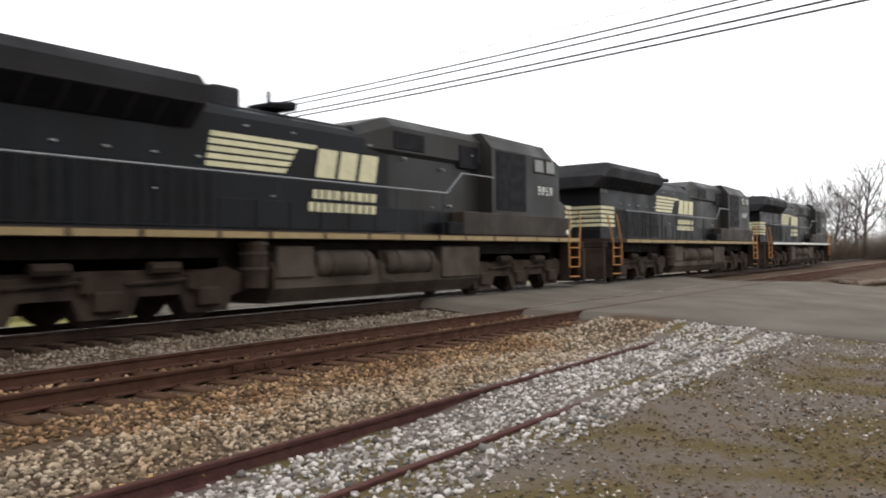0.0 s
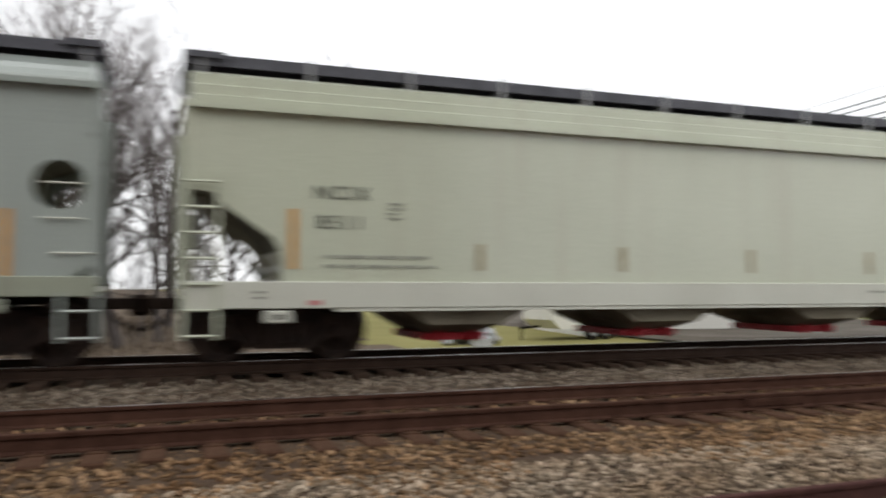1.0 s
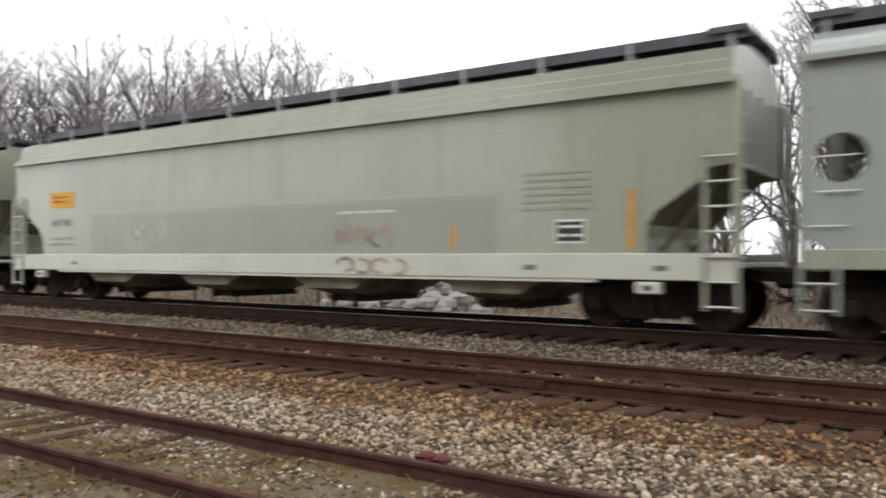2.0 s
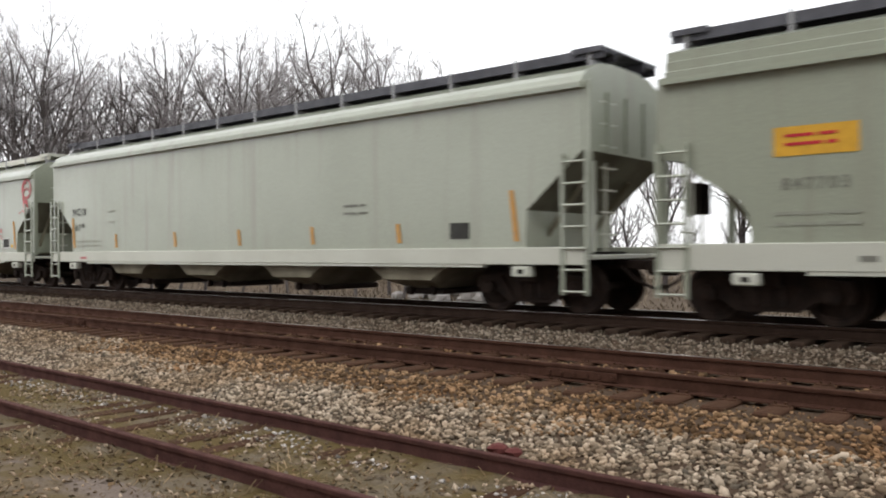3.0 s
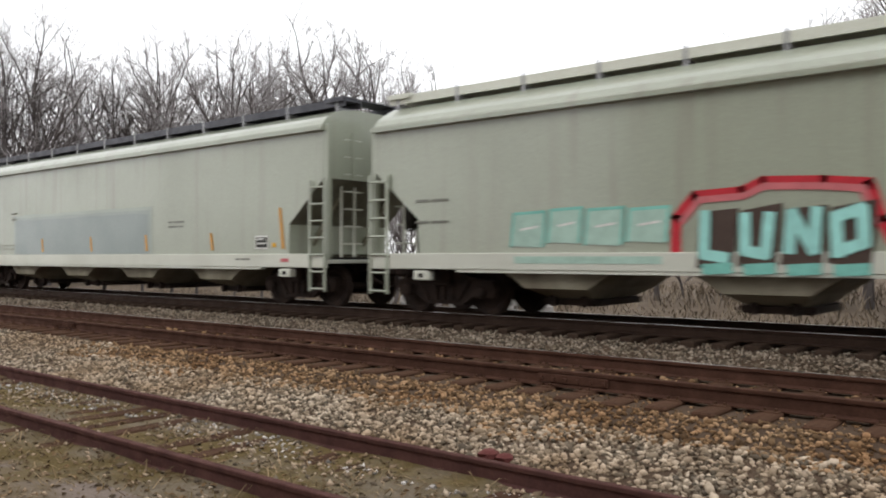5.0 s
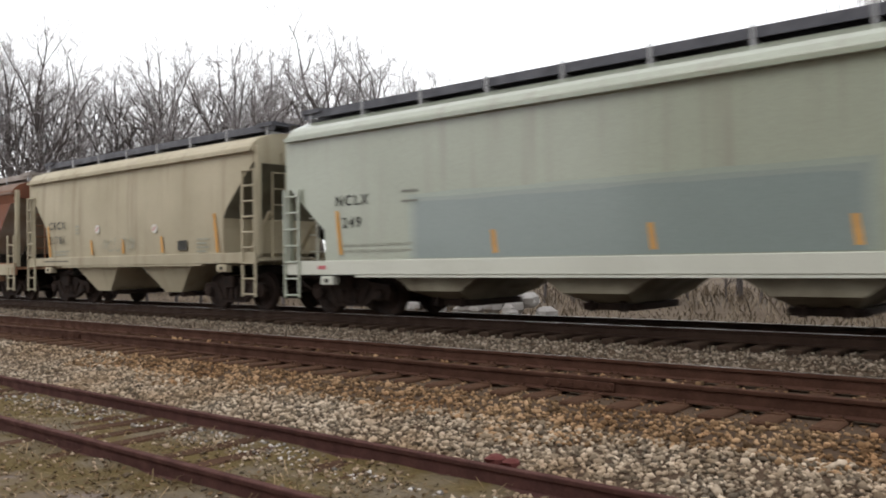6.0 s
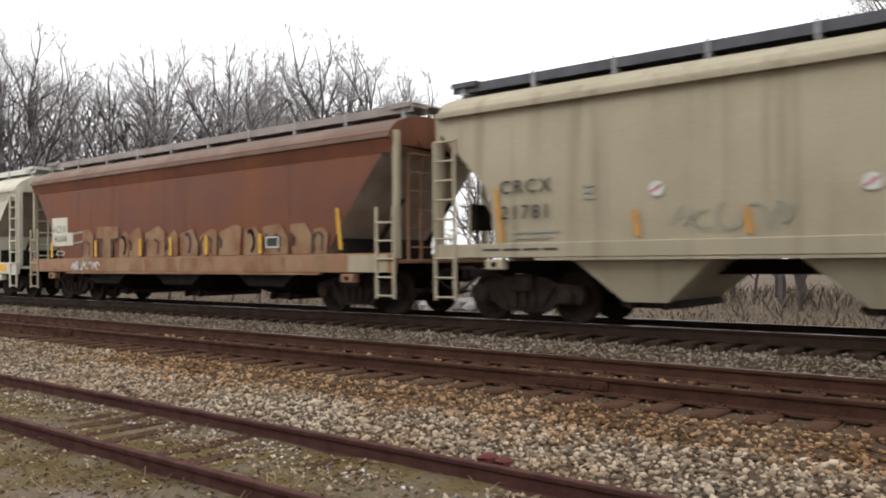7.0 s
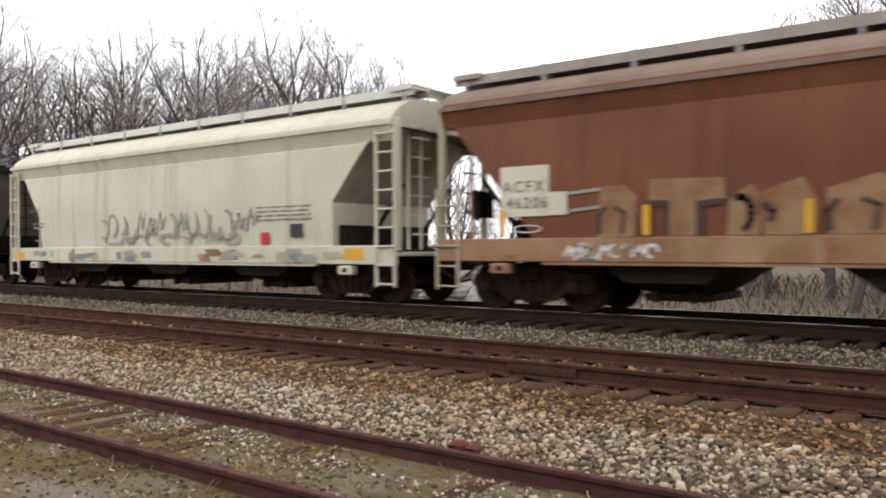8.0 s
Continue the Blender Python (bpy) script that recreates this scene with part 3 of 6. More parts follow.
        for y in (-0.7, 0.0, 0.7):
            part("end_rib", Shape().box(*sorted((e - sx * (inset + 0.005), e - sx * (inset - 0.04))), y - 0.05, y + 0.05, cut + 0.05, eave), MAT[key], car)
        # slope stiffeners below the sloping floor
        s = Shape()
        for y in (-0.8, 0.8):
            s.tube([(e - sx * 0.5, y, 2.4), (e - sx * 1.5, y, 1.15)], 0.05, 6)
        s.box(*sorted((e - sx * 1.7, e - sx * 1.55)), -1.4, 1.4, 1.1, 1.6)
        part("end_brace", s, MAT[bay_key], car)
        lx = sorted((e - sx * 0.04, e - sx * 0.5))
        ladder(car, lx[0], lx[1], -1.625, 0.38, ladder_top, end_key)
        part("ladder", Shape().box(e - sx * 0.3 - 0.02, e - sx * 0.3 + 0.02, -0.9, -0.86, 1.1, eave).box(e - sx * 0.3 - 0.02, e - sx * 0.3 + 0.02, -0.5, -0.46, 1.1, eave), MAT[sill_key], car)
        for z in np.arange(1.4, eave, 0.38):
            part("grab_iron", Shape().tube([(e - sx * 0.14, -0.95, z), (e - sx * 0.14, -0.4, z)], 0.018, 5), MAT[sill_key], car)
        # coupler and its hose
        s = Shape().block(*sorted((e - sx * 0.7, e + sx * 0.35)), -0.1, 0.1, 0.78, 0.95, 0.02)
        s.block(*sorted((e + sx * 0.3, e + sx * 0.62)), -0.2, 0.2, 0.68, 1.0, 0.06)
        s.tube([(e - sx * 0.1, -0.3, 0.85), (e + sx * 0.2, -0.32, 0.6), (e + sx * 0.5, -0.2, 0.45), (e + sx * 0.62, -0.05, 0.5)], 0.03, 6)
        part("coupler", s, MAT["truck"], car, "knuckle coupler with brake hose")
        freight_truck(car, sx * (L / 2 - (1.5 if L > 17 else 1.65)))
        jack = e - sx * 1.36
        part("jacking_pad", Shape().block(jack - 0.19, jack + 0.19, -1.61, -1.42, sill_low - 0.19, sill_low - 0.008, 0.02), MAT[sill_key], car)
        # no hole is cut: a near-black plate stands for its dark inside
        part("jacking_hole", Shape().block(jack - 0.06, jack + 0.06, -1.616, -1.6, sill_low - 0.14, sill_low - 0.06, 0.004), MAT["under"], car)
    # brake wheel and gear on the rear end
    e = -L / 2
    s = Shape()
    ring = [(e + 0.1, -0.45 + 0.28 * math.cos(a), 1.95 + 0.28 * math.sin(a)) for a in (2 * math.pi * k / 14 for k in range(15))]
    s.tube(ring, 0.02, 5)
    for k in range(3):
        s.tube([(e + 0.1, -0.45, 1.95), ring[k * 5]], 0.015, 4)
    s.box(e + 0.14, e + 0.34, -0.7, -0.2, 1.7, 2.2)
    part("brake_wheel", s, MAT["under"], car)
    # discharge bays: upright side sheets, hollow slopes between them that leave arched gaps
    span = (L - 4.9) / 2 if bays > 2 else 3.6
    pitch = 2 * span / bays
    lip = sill_low + 0.012
    for k in range(bays):
        c = -span + pitch * (k + 0.5)
        bot, yt = (0.36, 1.4) if bays > 2 else (0.42, 1.42)
        rings = []
        if bays > 2:
            lw, yb = 0.4, 0.75
            for f, w in ((0.0, 1.12), (0.15, 0.98), (0.35, 0.8), (0.6, 0.62), (1.0, lw)):
                z = lip + (bot - lip) * f
                yy = yt - (0.0 if f < 0.6 else (yt - yb) * (f - 0.6) / 0.4)
                rings.append([(c - w, -yy, z), (c + w, -yy, z), (c + w, yy, z), (c - w, yy, z)])
        else:
            lw, yb = 0.36, 0.9
            for w, yy, z in ((1.25, yt, lip), (1.15, yt, lip - 0.06), (lw, yb + 0.3, bot)):
                rings.append([(c - w, -yy, z), (c + w, -yy, z), (c + w, yy, z), (c - w, yy, z)])
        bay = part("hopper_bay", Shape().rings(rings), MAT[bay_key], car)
        g = Shape().block(c - lw - 0.12, c + lw + 0.12, -yb - 0.12, yb + 0.12, bot - 0.1, bot + 0.02, 0.01)
        g.tube([(c - lw - 0.16, -yb - 0.05, bot - 0.03), (c + lw + 0.16, -yb - 0.05, bot - 0.03)], 0.035, 6)
        for q in (-0.3, 0.3):
            g.block(c + q - 0.05, c + q + 0.05, -yb - 0.24, -yb - 0.1, bot - 0.12, bot + 0.08, 0.02)
        part("outlet_gate", g, MAT[gate_key], bay, "discharge gate with operating shaft")
    if end == "hole":
        for sx in (-1, 1):
            for side in (-1, 1):
                end_plate(car, sx, side, half, reach, sill, cut, key)
    # running boards and hatches
    if not open_top:
        for side in (-1, 1):
            rb, (y0, y1) = Shape(), sorted((side * 0.55, side * 1.02))
            lo, hi = top + 0.03, top + 0.2
            rb.prism_x([(y0 - 0.012, lo), (y0 + 0.012, lo), (y0 + 0.012, hi - 0.06), (y1 - 0.012, hi - 0.06), (y1 - 0.012, lo), (y1 + 0.012, lo), (y1 + 0.012, hi), (y1 - 0.012, hi), (y1 - 0.012, hi - 0.02), (y0 + 0.012, hi - 0.02), (y0 + 0.012, hi), (y0 - 0.012, hi)], -half - 0.1, half + 0.1)
            board = part("running_board", rb, MAT[walkway], car, "steel grating roof walkway")
            n = max(int(L / 1.55), 6)
            for k in range(n + 1):
                x = -half + 0.15 + k * (2 * half - 0.3) / n
                s = Shape().box(x - 0.03, x + 0.03, *sorted((side * 1.034, side * 1.05)), top - 0.12, top + 0.24)
                part("bracket", s.box(x - 0.03, x + 0.03, *sorted((side * 0.5, side * 1.034)), top - 0.06, top + 0.028), MAT["walk_post"], board, "pale steel bracket")
        for x in (-half - 0.1, half - 0.5):
            part("end_walkway", Shape().box(x, x + 0.6, -1.08, 1.08, top + 0.2, top + 0.23).box(x, x + 0.6, -1.1, -1.08, top + 0.13, top + 0.2), MAT[walkway], car)
        for k in range(max(int(L / 1.9), 5)):
            x = -half + 1.2 + k * 1.9
            if x < half - 1.0:
                part("hatch_cover", Shape().block(x - 0.7, x + 0.7, -0.45, 0.45, top - 0.02, top + 0.12, 0.04), MAT[walkway], car)
    return car


def end_plate(car, sx, side, half, reach, sill, cut, key):
    """A side plate that closes the end opening but for a round hole."""
    cx, cz, r, n = sx * (half - 0.41), 2.48, 0.33, 24
    x0, x1 = sorted((sx * (half - reach - 0.02), sx * (half + 0.02)))
    inner, outer = [], []
    for k in range(n):
        q = 2 * math.pi * (k + 0.5) / n
        ux, uz = math.cos(q), math.sin(q)
        reach_x = ((x1 if ux > 0 else x0) - cx) / ux if abs(ux) > 1e-6 else 99
        reach_z = ((cut + 0.1 if uz > 0 else sill) - cz) / uz if abs(uz) > 1e-6 else 99
        d = min(reach_x, reach_z)
        inner.append((cx + r * ux, cz + r * uz))
        outer.append((cx + d * ux, cz + d * uz))
    ya, yb = side * 1.556, side * 1.546
    rings = [[(x, y, z) for x, z in ring] for ring, y in ((inner, ya), (outer, ya), (outer, yb), (inner, yb), (inner, ya))]
    part("end_plate", Shape().rings(rings, caps=False), MAT[key], car, "end plate with a round lightening hole")


def fill(parent, name, x0, x1, z0, z1, key, y=-1.562, label=""):
    return part(name, Shape().box(x0, x1, y, y + 0.006, z0, z1), MAT[key], parent, label)


def paint_patch(parent, x0, x1, z0, z1, key, label):
    """A painted-over patch in three thin coats whose edges wander."""
    for k in range(3):
        d, edge = 0.11 * k, []
        for n in range(24):
            f = n / 23
            edge.append((x0 + d + (x1 - x0 - 2 * d) * f, z1 - d * 0.8 + 0.04 * noise.noise((x0 + 7 * f, k * 3.1, 2))))
        y = -1.558 - 0.0015 * k
        s = Shape()
        for (xa, za), (xb, zb) in zip(edge, edge[1:]):
            s.add([(xa, y, z0), (xb, y, z0), (xb, y, zb), (xa, y, za)], [(0, 1, 2, 3)])
        part("paint_patch", s, MAT[key + str(k)], parent, label)


def stroke(parent, points, width, key, y, name="graffiti", label=""):
    return part(name, Shape().ribbon(points, width, y), MAT[key], parent, label)


def scribble(parent, x0, x1, z0, z1, key, width, n, seed, y=-1.568, name="graffiti", label="spray-painted graffiti"):
    """Loose letter-like strokes inside a band, each a part."""
    rnd = random.Random(seed)
    step = (x1 - x0) / n
    for k in range(n):
        a, b = x0 + k * step, x0 + (k + 0.95) * step
        cx, cz, rx, rz = (a + b) / 2, (z0 + z1) / 2 + rnd.uniform(-0.1, 0.1) * (z1 - z0), (b - a) / 2, (z1 - z0) / 2 * rnd.uniform(0.6, 1)
        turn = rnd.uniform(0, 6)
        if rnd.random() < 0.55:
            pts = [(cx + rx * math.cos(turn + j * 0.5), cz + rz * math.sin(turn + j * 0.5)) for j in range(rnd.randint(6, 10))]
        else:
            pts = [(a, z0 + rnd.uniform(0, 0.3) * (z1 - z0)), (cx, cz + rz), (cx + rx * 0.4, cz - rz * 0.4), (b, cz + rz * rnd.uniform(0.2, 1))]
        stroke(parent, pts, width * rnd.uniform(0.7, 1.2), key, y - 0.0005 * k, name, label)


# car 1: pale, behind the engines
c1 = hopper("pale grey-green covered hopper car with rounded end openings and red gates", -16.72, 3.25, "light_paint", "sill_paint", "curve", ribbed=True, eave=3.67, sill_low=0.79, sill_top=1.19, gate_key="red", top=4.37)
lettering("NCIX", 0.29, "black_decal", c1, -7.7, -1.563, 2.42)
lettering("8511", 0.29, "black_decal", c1, -7.72, -1.563, 1.98)
small_print(c1, -6.87, 2.37, 0.22, 4)
small_print(c1, -7.1, 1.55, 1.7, 2, step=0.14)
small_print(c1, 5.5, 2.54, 1.2, 7, step=0.09)
small_print(c1, 3.2, 1.02, 1.3, 1, y=-1.607, step=0.12)
reflectors(c1, (-5.47, -2.87, -0.2, 2.6, 5.35), 1.38, 0.42, "faded_orange")
reflectors(c1, (-8.42, 8.43), 1.38, 0.88)
fill(c1, "marker_spot", -8.18, -8.02, 0.86, 0.93, "pink", -1.608)
small_print(c1, -8.9, 1.03, 0.12, 2, "grey_decal", -1.607, 0.08)
# car 2: blue-grey, round holes at its ends
c2 = hopper("light blue-grey covered hopper car with painted-over patches", -36.45, -17.71, "grey_paint", "pale_paint", "hole", eave=3.82, top=4.37, ladder_top=1.05, sill_low=0.97, sill_top=1.25)
lettering("NCIX", 0.23, "grey_decal", c2, -7.7, -1.563, 2.46)
lettering("8601", 0.23, "grey_decal", c2, -7.7, -1.563, 1.97, bold=0.012)
small_print(c2, -6.35, 2.62, 0.4, 3, step=0.11)
small_print(c2, -6.9, 1.5, 1.3, 2, step=0.14)
small_print(c2, -8.0, 1.5, 0.3, 2, step=0.14)
small_print(c2, 4.9, 1.6, 0.6, 3, step=0.12)
for a, b in ((-4.3, -0.4), (0.7, 3.2), (3.9, 6.2)):
    paint_patch(c2, a, b, 1.27, 1.95, "grey_patch", "darker painted-over patch")
reflectors(c2, (-5.0, -2.3, 0.4, 3.5), 1.32, 0.36, "dull_orange")
reflectors(c2, (8.2,), 1.26, 0.88)
for sx in (-1, 1):
    for x, z in ((8.86, 2.5), (8.86, 2.03), (9.0, 1.57)):
        part("grab_iron", Shape().tube([(sx * x - 0.25, -1.6, z), (sx * x + 0.25, -1.6, z)], 0.014, 5), MAT["sill_paint"], c2)
# car 3: pale with an orange placard
c3 = hopper("pale grey-green covered hopper car with an orange placard and faded graffiti", -56.7, -37.18, "pale_paint", "sill_paint", "curve", ribbed=True, eave=3.67, sill_low=0.79, sill_top=1.2, top=4.37)
fill(c3, "placard", -8.0, -6.9, 2.42, 2.83, "yellow", label="orange rectangular placard")
small_print(c3, -7.45, 2.68, 0.8, 2, "red", -1.57, 0.12)
lettering("847703", 0.24, "grey_decal", c3, -7.45, -1.563, 1.95)
small_print(c3, -7.4, 1.6, 1.2, 2, step=0.15)
paint_patch(c3, -6.3, 5.9, 1.21, 2.3, "patch", "wide painted-over patch")
scribble(c3, -4.6, -3.1, 1.35, 1.95, "sill_paint", 0.05, 6, 31)
scribble(c3, 2.05, 3.5, 1.3, 1.8, "dull_orange", 0.05, 6, 32)
small_print(c3, 2.9, 1.98, 1.4, 1, "sill_paint", -1.568, 0.12)
scribble(c3, 2.2, 3.9, 0.85, 1.15, "dull_orange", 0.05, 4, 33, y=-1.606)
small_print(c3, 6.9, 2.5, 1.3, 6, step=0.115)
fill(c3, "panel_border", 6.85, 7.38, 1.37, 1.76, "white_decal", -1.56)
fill(c3, "data_panel", 6.89, 7.34, 1.41, 1.72, "black_decal", -1.565, "black stencil panel")
small_print(c3, 7.12, 1.62, 0.4, 2, "white_decal", -1.57, 0.14)
reflectors(c3, (-5.5, -2.8, 0.1), 1.28, 0.4, "faded_orange")
reflectors(c3, (4.86,), 1.28, 0.42)
reflectors(c3, (8.12,), 1.28, 0.92)
small_print(c3, -1.9, 1.02, 1.4, 2, "white_decal", -1.607, 0.08)
for x in (-6.9, 6.3, 8.5):
    fill(c3, "sill_stencil", x, x + 0.22, 0.95, 1.03, "grey_decal", -1.606)
# car 4
c4 = hopper("pale grey-green covered hopper car with slanted end openings", -76.77, -57.85, "pale_paint", "sill_paint", "straight")
lettering("NCIX", 0.3, "black_decal", c4, -7.72, -1.567, 2.26)
lettering("619", 0.3, "black_decal", c4, -7.72, -1.567, 1.81)
small_print(c4, -7.2, 1.46, 1.4, 2, step=0.12)
small_print(c4, -5.9, 2.3, 0.4, 2, step=0.3)
small_print(c4, 4.0, 2.06, 0.74, 2, "grey_decal", step=0.16)
fill(c4, "data_panel", 6.5, 6.95, 1.35, 1.65, "black_decal", label="black stencil panel")
for x in (-5.62, -2.66, 0.06, 2.66, 5.2):
    slanted_reflector(c4, x, 1.29, 0.38)
slanted_reflector(c4, -8.1, 1.29, 0.9)
slanted_reflector(c4, 7.95, 1.29, 0.9)
fill(c4, "marker_spot", -7.6, -7.25, 0.97, 1.03, "pink", -1.608)
# car 5: graffiti
c5 = hopper("pale grey-green covered hopper car with red, teal and green graffiti", -96.88, -78.08, "pale_paint", "sill_paint", "straight", walkway="sill_paint", eave=3.62, top=4.2)
small_print(c5, -7.8, 2.16, 0.8, 1, "grey_decal", -1.567, 0.2)
small_print(c5, -7.8, 1.75, 0.8, 1, "grey_decal", -1.567, 0.2)
for k, (xa, xb, za, zb) in enumerate(((-6.0, -5.3, 1.3, 1.86), (-5.25, -4.6, 1.36, 1.9), (-4.55, -3.85, 1.32, 1.88), (-3.8, -3.1, 1.36, 1.86))):
    part("graffiti", Shape().add([(xa, -1.565, za), (xb - 0.06, -1.565, za - 0.03), (xb, -1.565, zb), (xa + 0.08, -1.565, zb - 0.02)], [(0, 1, 2, 3)]), MAT["mint"], c5, "pale mint spray letter")
    stroke(c5, [(xa, za), (xa + 0.06, zb), (xb, zb + 0.02), (xb - 0.05, za)], 0.05, "teal", -1.567)
    stroke(c5, [(xa + 0.2, (za + zb) / 2), (xb - 0.15, (za + zb) / 2 + 0.05)], 0.04, "white_decal", -1.569)
fill(c5, "graffiti", -5.9, -3.2, 1.0, 1.12, "mint", -1.606, "mint overspray on the sill")
cloud = [(-3.0, 0.95), (-2.98, 1.7), (-2.7, 2.02), (-2.0, 2.05), (-1.7, 2.18), (-0.9, 2.14), (-0.35, 2.08), (-0.2, 1.6), (0.05, 1.1)]
stroke(c5, cloud, 0.16, "red", -1.566, label="red spray outline")
stroke(c5, [(x * 0.94 - 0.09, z * 0.97) for x, z in cloud[1:-1]], 0.1, "pink", -1.5675)
for k in range(4):
    xa = -2.62 + 0.6 * k
    part("graffiti", Shape().add([(xa - 0.04, -1.612, 0.95 + 0.03 * k), (xa + 0.5, -1.612, 0.93), (xa + 0.58, -1.57, 1.82 + 0.05 * (k % 2)), (xa + 0.02, -1.57, 1.78)], [(0, 1, 2, 3)]), MAT["dark_spray"], c5, "black letter shadow")
    letter = (((0.1, 1.75), (0.08, 1.15), (0.4, 1.1)), ((0.08, 1.7), (0.08, 1.2), (0.36, 1.15), (0.42, 1.7)), ((0.08, 1.2), (0.12, 1.72), (0.4, 1.2), (0.44, 1.75)), ((0.1, 1.15), (0.08, 1.65), (0.4, 1.75), (0.42, 1.3), (0.15, 1.2)))[k]
    stroke(c5, [(xa + x, z) for x, z in letter], 0.16, "aqua", -1.619, label="bright aqua spray letter")
    stroke(c5, [(xa + 0.1, 0.93), (xa + 0.45, 0.95)], 0.16, "teal", -1.622)
scribble(c5, 2.6, 3.8, 1.3, 1.78, "slate", 0.07, 7, 54)
scribble(c5, 3.9, 5.2, 1.5, 2.0, "pink", 0.06, 7, 55)
scribble(c5, 4.6, 5.2, 1.3, 1.5, "black_decal", 0.04, 2, 60)
scribble(c5, 5.62, 6.4, 1.35, 1.98, "pink", 0.055, 4, 56)
for pts in (((6.6, 1.6), (6.7, 1.75), (6.9, 1.75), (7.02, 1.6)), ((6.65, 1.85), (6.72, 1.98), (6.8, 1.88)), ((6.85, 1.88), (6.93, 1.98), (7.0, 1.86))):
    stroke(c5, pts, 0.04, "red", -1.568)
for z in (1.36, 1.43, 1.5):
    stroke(c5, [(3.7, z), (4.55, z)], 0.02, "grey_decal", -1.569)
loops = (([(8.86 + 0.32 * math.cos(a), 3.25 + 0.3 * math.sin(a)) for a in (0.4 * k for k in range(17))], 0.07),
         ([(8.75 + 0.14 * math.cos(a), 3.15 + 0.34 * math.sin(a)) for a in (1 + 0.4 * k for k in range(12))], 0.09),
         ([(8.65, 3.2), (8.9, 3.28), (9.1, 3.15)], 0.05),
         ([(8.62, 2.95), (8.72, 2.6), (8.9, 2.85), (8.98, 2.6)], 0.08), ([(8.55, 2.55), (8.75, 2.5)], 0.05), ([(8.35, 2.5), (8.43, 2.48)], 0.05))
for pts, w in loops:
    stroke(c5, pts, w, "pink", -1.567, label="faded red looping tag")
fill(c5, "panel_border", 7.05, 7.55, 1.32, 1.66, "white_decal", -1.56)
fill(c5, "data_panel", 7.08, 7.52, 1.35, 1.63, "black_decal", -1.565, "black stencil panel")
fill(c5, "marker_spot", 7.68, 7.82, 1.34, 1.44, "yellow")
slanted_reflector(c5, 7.95, 1.29, 0.92)
for x in (-2.5, 2.9, 5.6):
    slanted_reflector(c5, x, 1.29, 0.36)
# car 6: grey-blue patch
c6 = hopper("pale grey-green covered hopper car with a long blue-grey patch", -116.72, -98.13, "pale_paint", "sill_paint", "straight")
lettering("NCLX", 0.31, "black_decal", c6, -7.2, -1.567, 2.32)
lettering("249", 0.31, "black_decal", c6, -7.2, -1.567, 1.86)
paint_patch(c6, -5.65, 2.57, 1.2, 2.45, "blue_patch", "long blue-grey painted-over patch")
small_print(c6, -6.5, 1.47, 1.9, 2, step=0.12)
small_print(c6, -5.6, 2.5, 0.4, 2, "grey_decal", -1.568, 0.2)
small_print(c6, 3.7, 1.98, 0.75, 2, "grey_decal", step=0.12)
fill(c6, "panel_border", 6.87, 7.33, 1.29, 1.6, "white_decal", -1.56)
fill(c6, "data_panel", 6.91, 7.29, 1.33, 1.56, "black_decal", -1.565, "black stencil panel")
small_print(c6, 7.1, 1.5, 0.3, 2, "white_decal", -1.569, 0.1)
for x in (-3.6, -0.6, 2.3, 5.2):
    slanted_reflector(c6, x, 1.27, 0.42)
slanted_reflector(c6, -7.58, 1.3, 0.92)
slanted_reflector(c6, 7.8, 1.29, 0.92)
fill(c6, "marker_spot", 7.82, 8.08, 1.0, 1.08, "pink", -1.608)
fill(c6, "marker_spot", 7.46, 7.6, 1.33, 1.43, "yellow")
fill(c6, "marker_spot", -8.2, -7.95, 1.0, 1.08, "pink", -1.608)
small_print(c6, 6.5, 1.04, 0.6, 1, "grey_decal", -1.607, 0.1)
# car 7: short beige car with two bays
c7 = hopper("short grimy beige covered hopper car with two wide bays", -129.35, -117.7, "beige_paint", "beige_paint", "round", eave=3.79, top=4.28, bays=2, bay_key="beige_paint", bulge=0.05, ladder_top=3.35, sill_low=1.14, sill_top=1.4)
lettering("CRCX", 0.33, "black_decal", c7, -3.78, -1.64, 2.27)
lettering("21781", 0.33, "black_decal", c7, -3.78, -1.635, 1.83)
small_print(c7, -2.57, 2.3, 0.22, 3, y=-1.615, step=0.1)
small_print(c7, -3.6, 1.58, 0.9, 3, y=-1.59, step=0.1)
slanted_reflector(c7, -4.34, 1.43, 0.95, y=-1.62)
slanted_reflector(c7, 4.28, 1.43, 0.95, y=-1.62)
for x in (-1.75, -0.03, 1.9):
    slanted_reflector(c7, x, 1.47, 0.42, y=-1.605)
for x, z in ((1.57, 2.11), (-1.4, 2.2)):
    disc = part("round_decal", Shape().lathe_y(x, z, [(0.12, -1.62), (0.12, -1.612)], 16), MAT["white_decal"], c7, "round white decal with a red mark")
    part("mark", Shape().ribbon([(x - 0.07, z - 0.05), (x + 0.07, z + 0.05)], 0.04, -1.624), MAT["pink"], disc)
fill(c7, "data_panel", 2.63, 3.03, 1.51, 1.76, "black_decal", -1.605, "black stencil panel")
small_print(c7, 3.7, 1.75, 0.5, 4, y=-1.6, step=0.1)
small_print(c7, -3.9, 1.28, 1.6, 1, "black_decal", -1.607, 0.1)
scribble(c7, -1.2, 0.6, 1.5, 1.95, "faint", 0.03, 5, 71, y=-1.606)
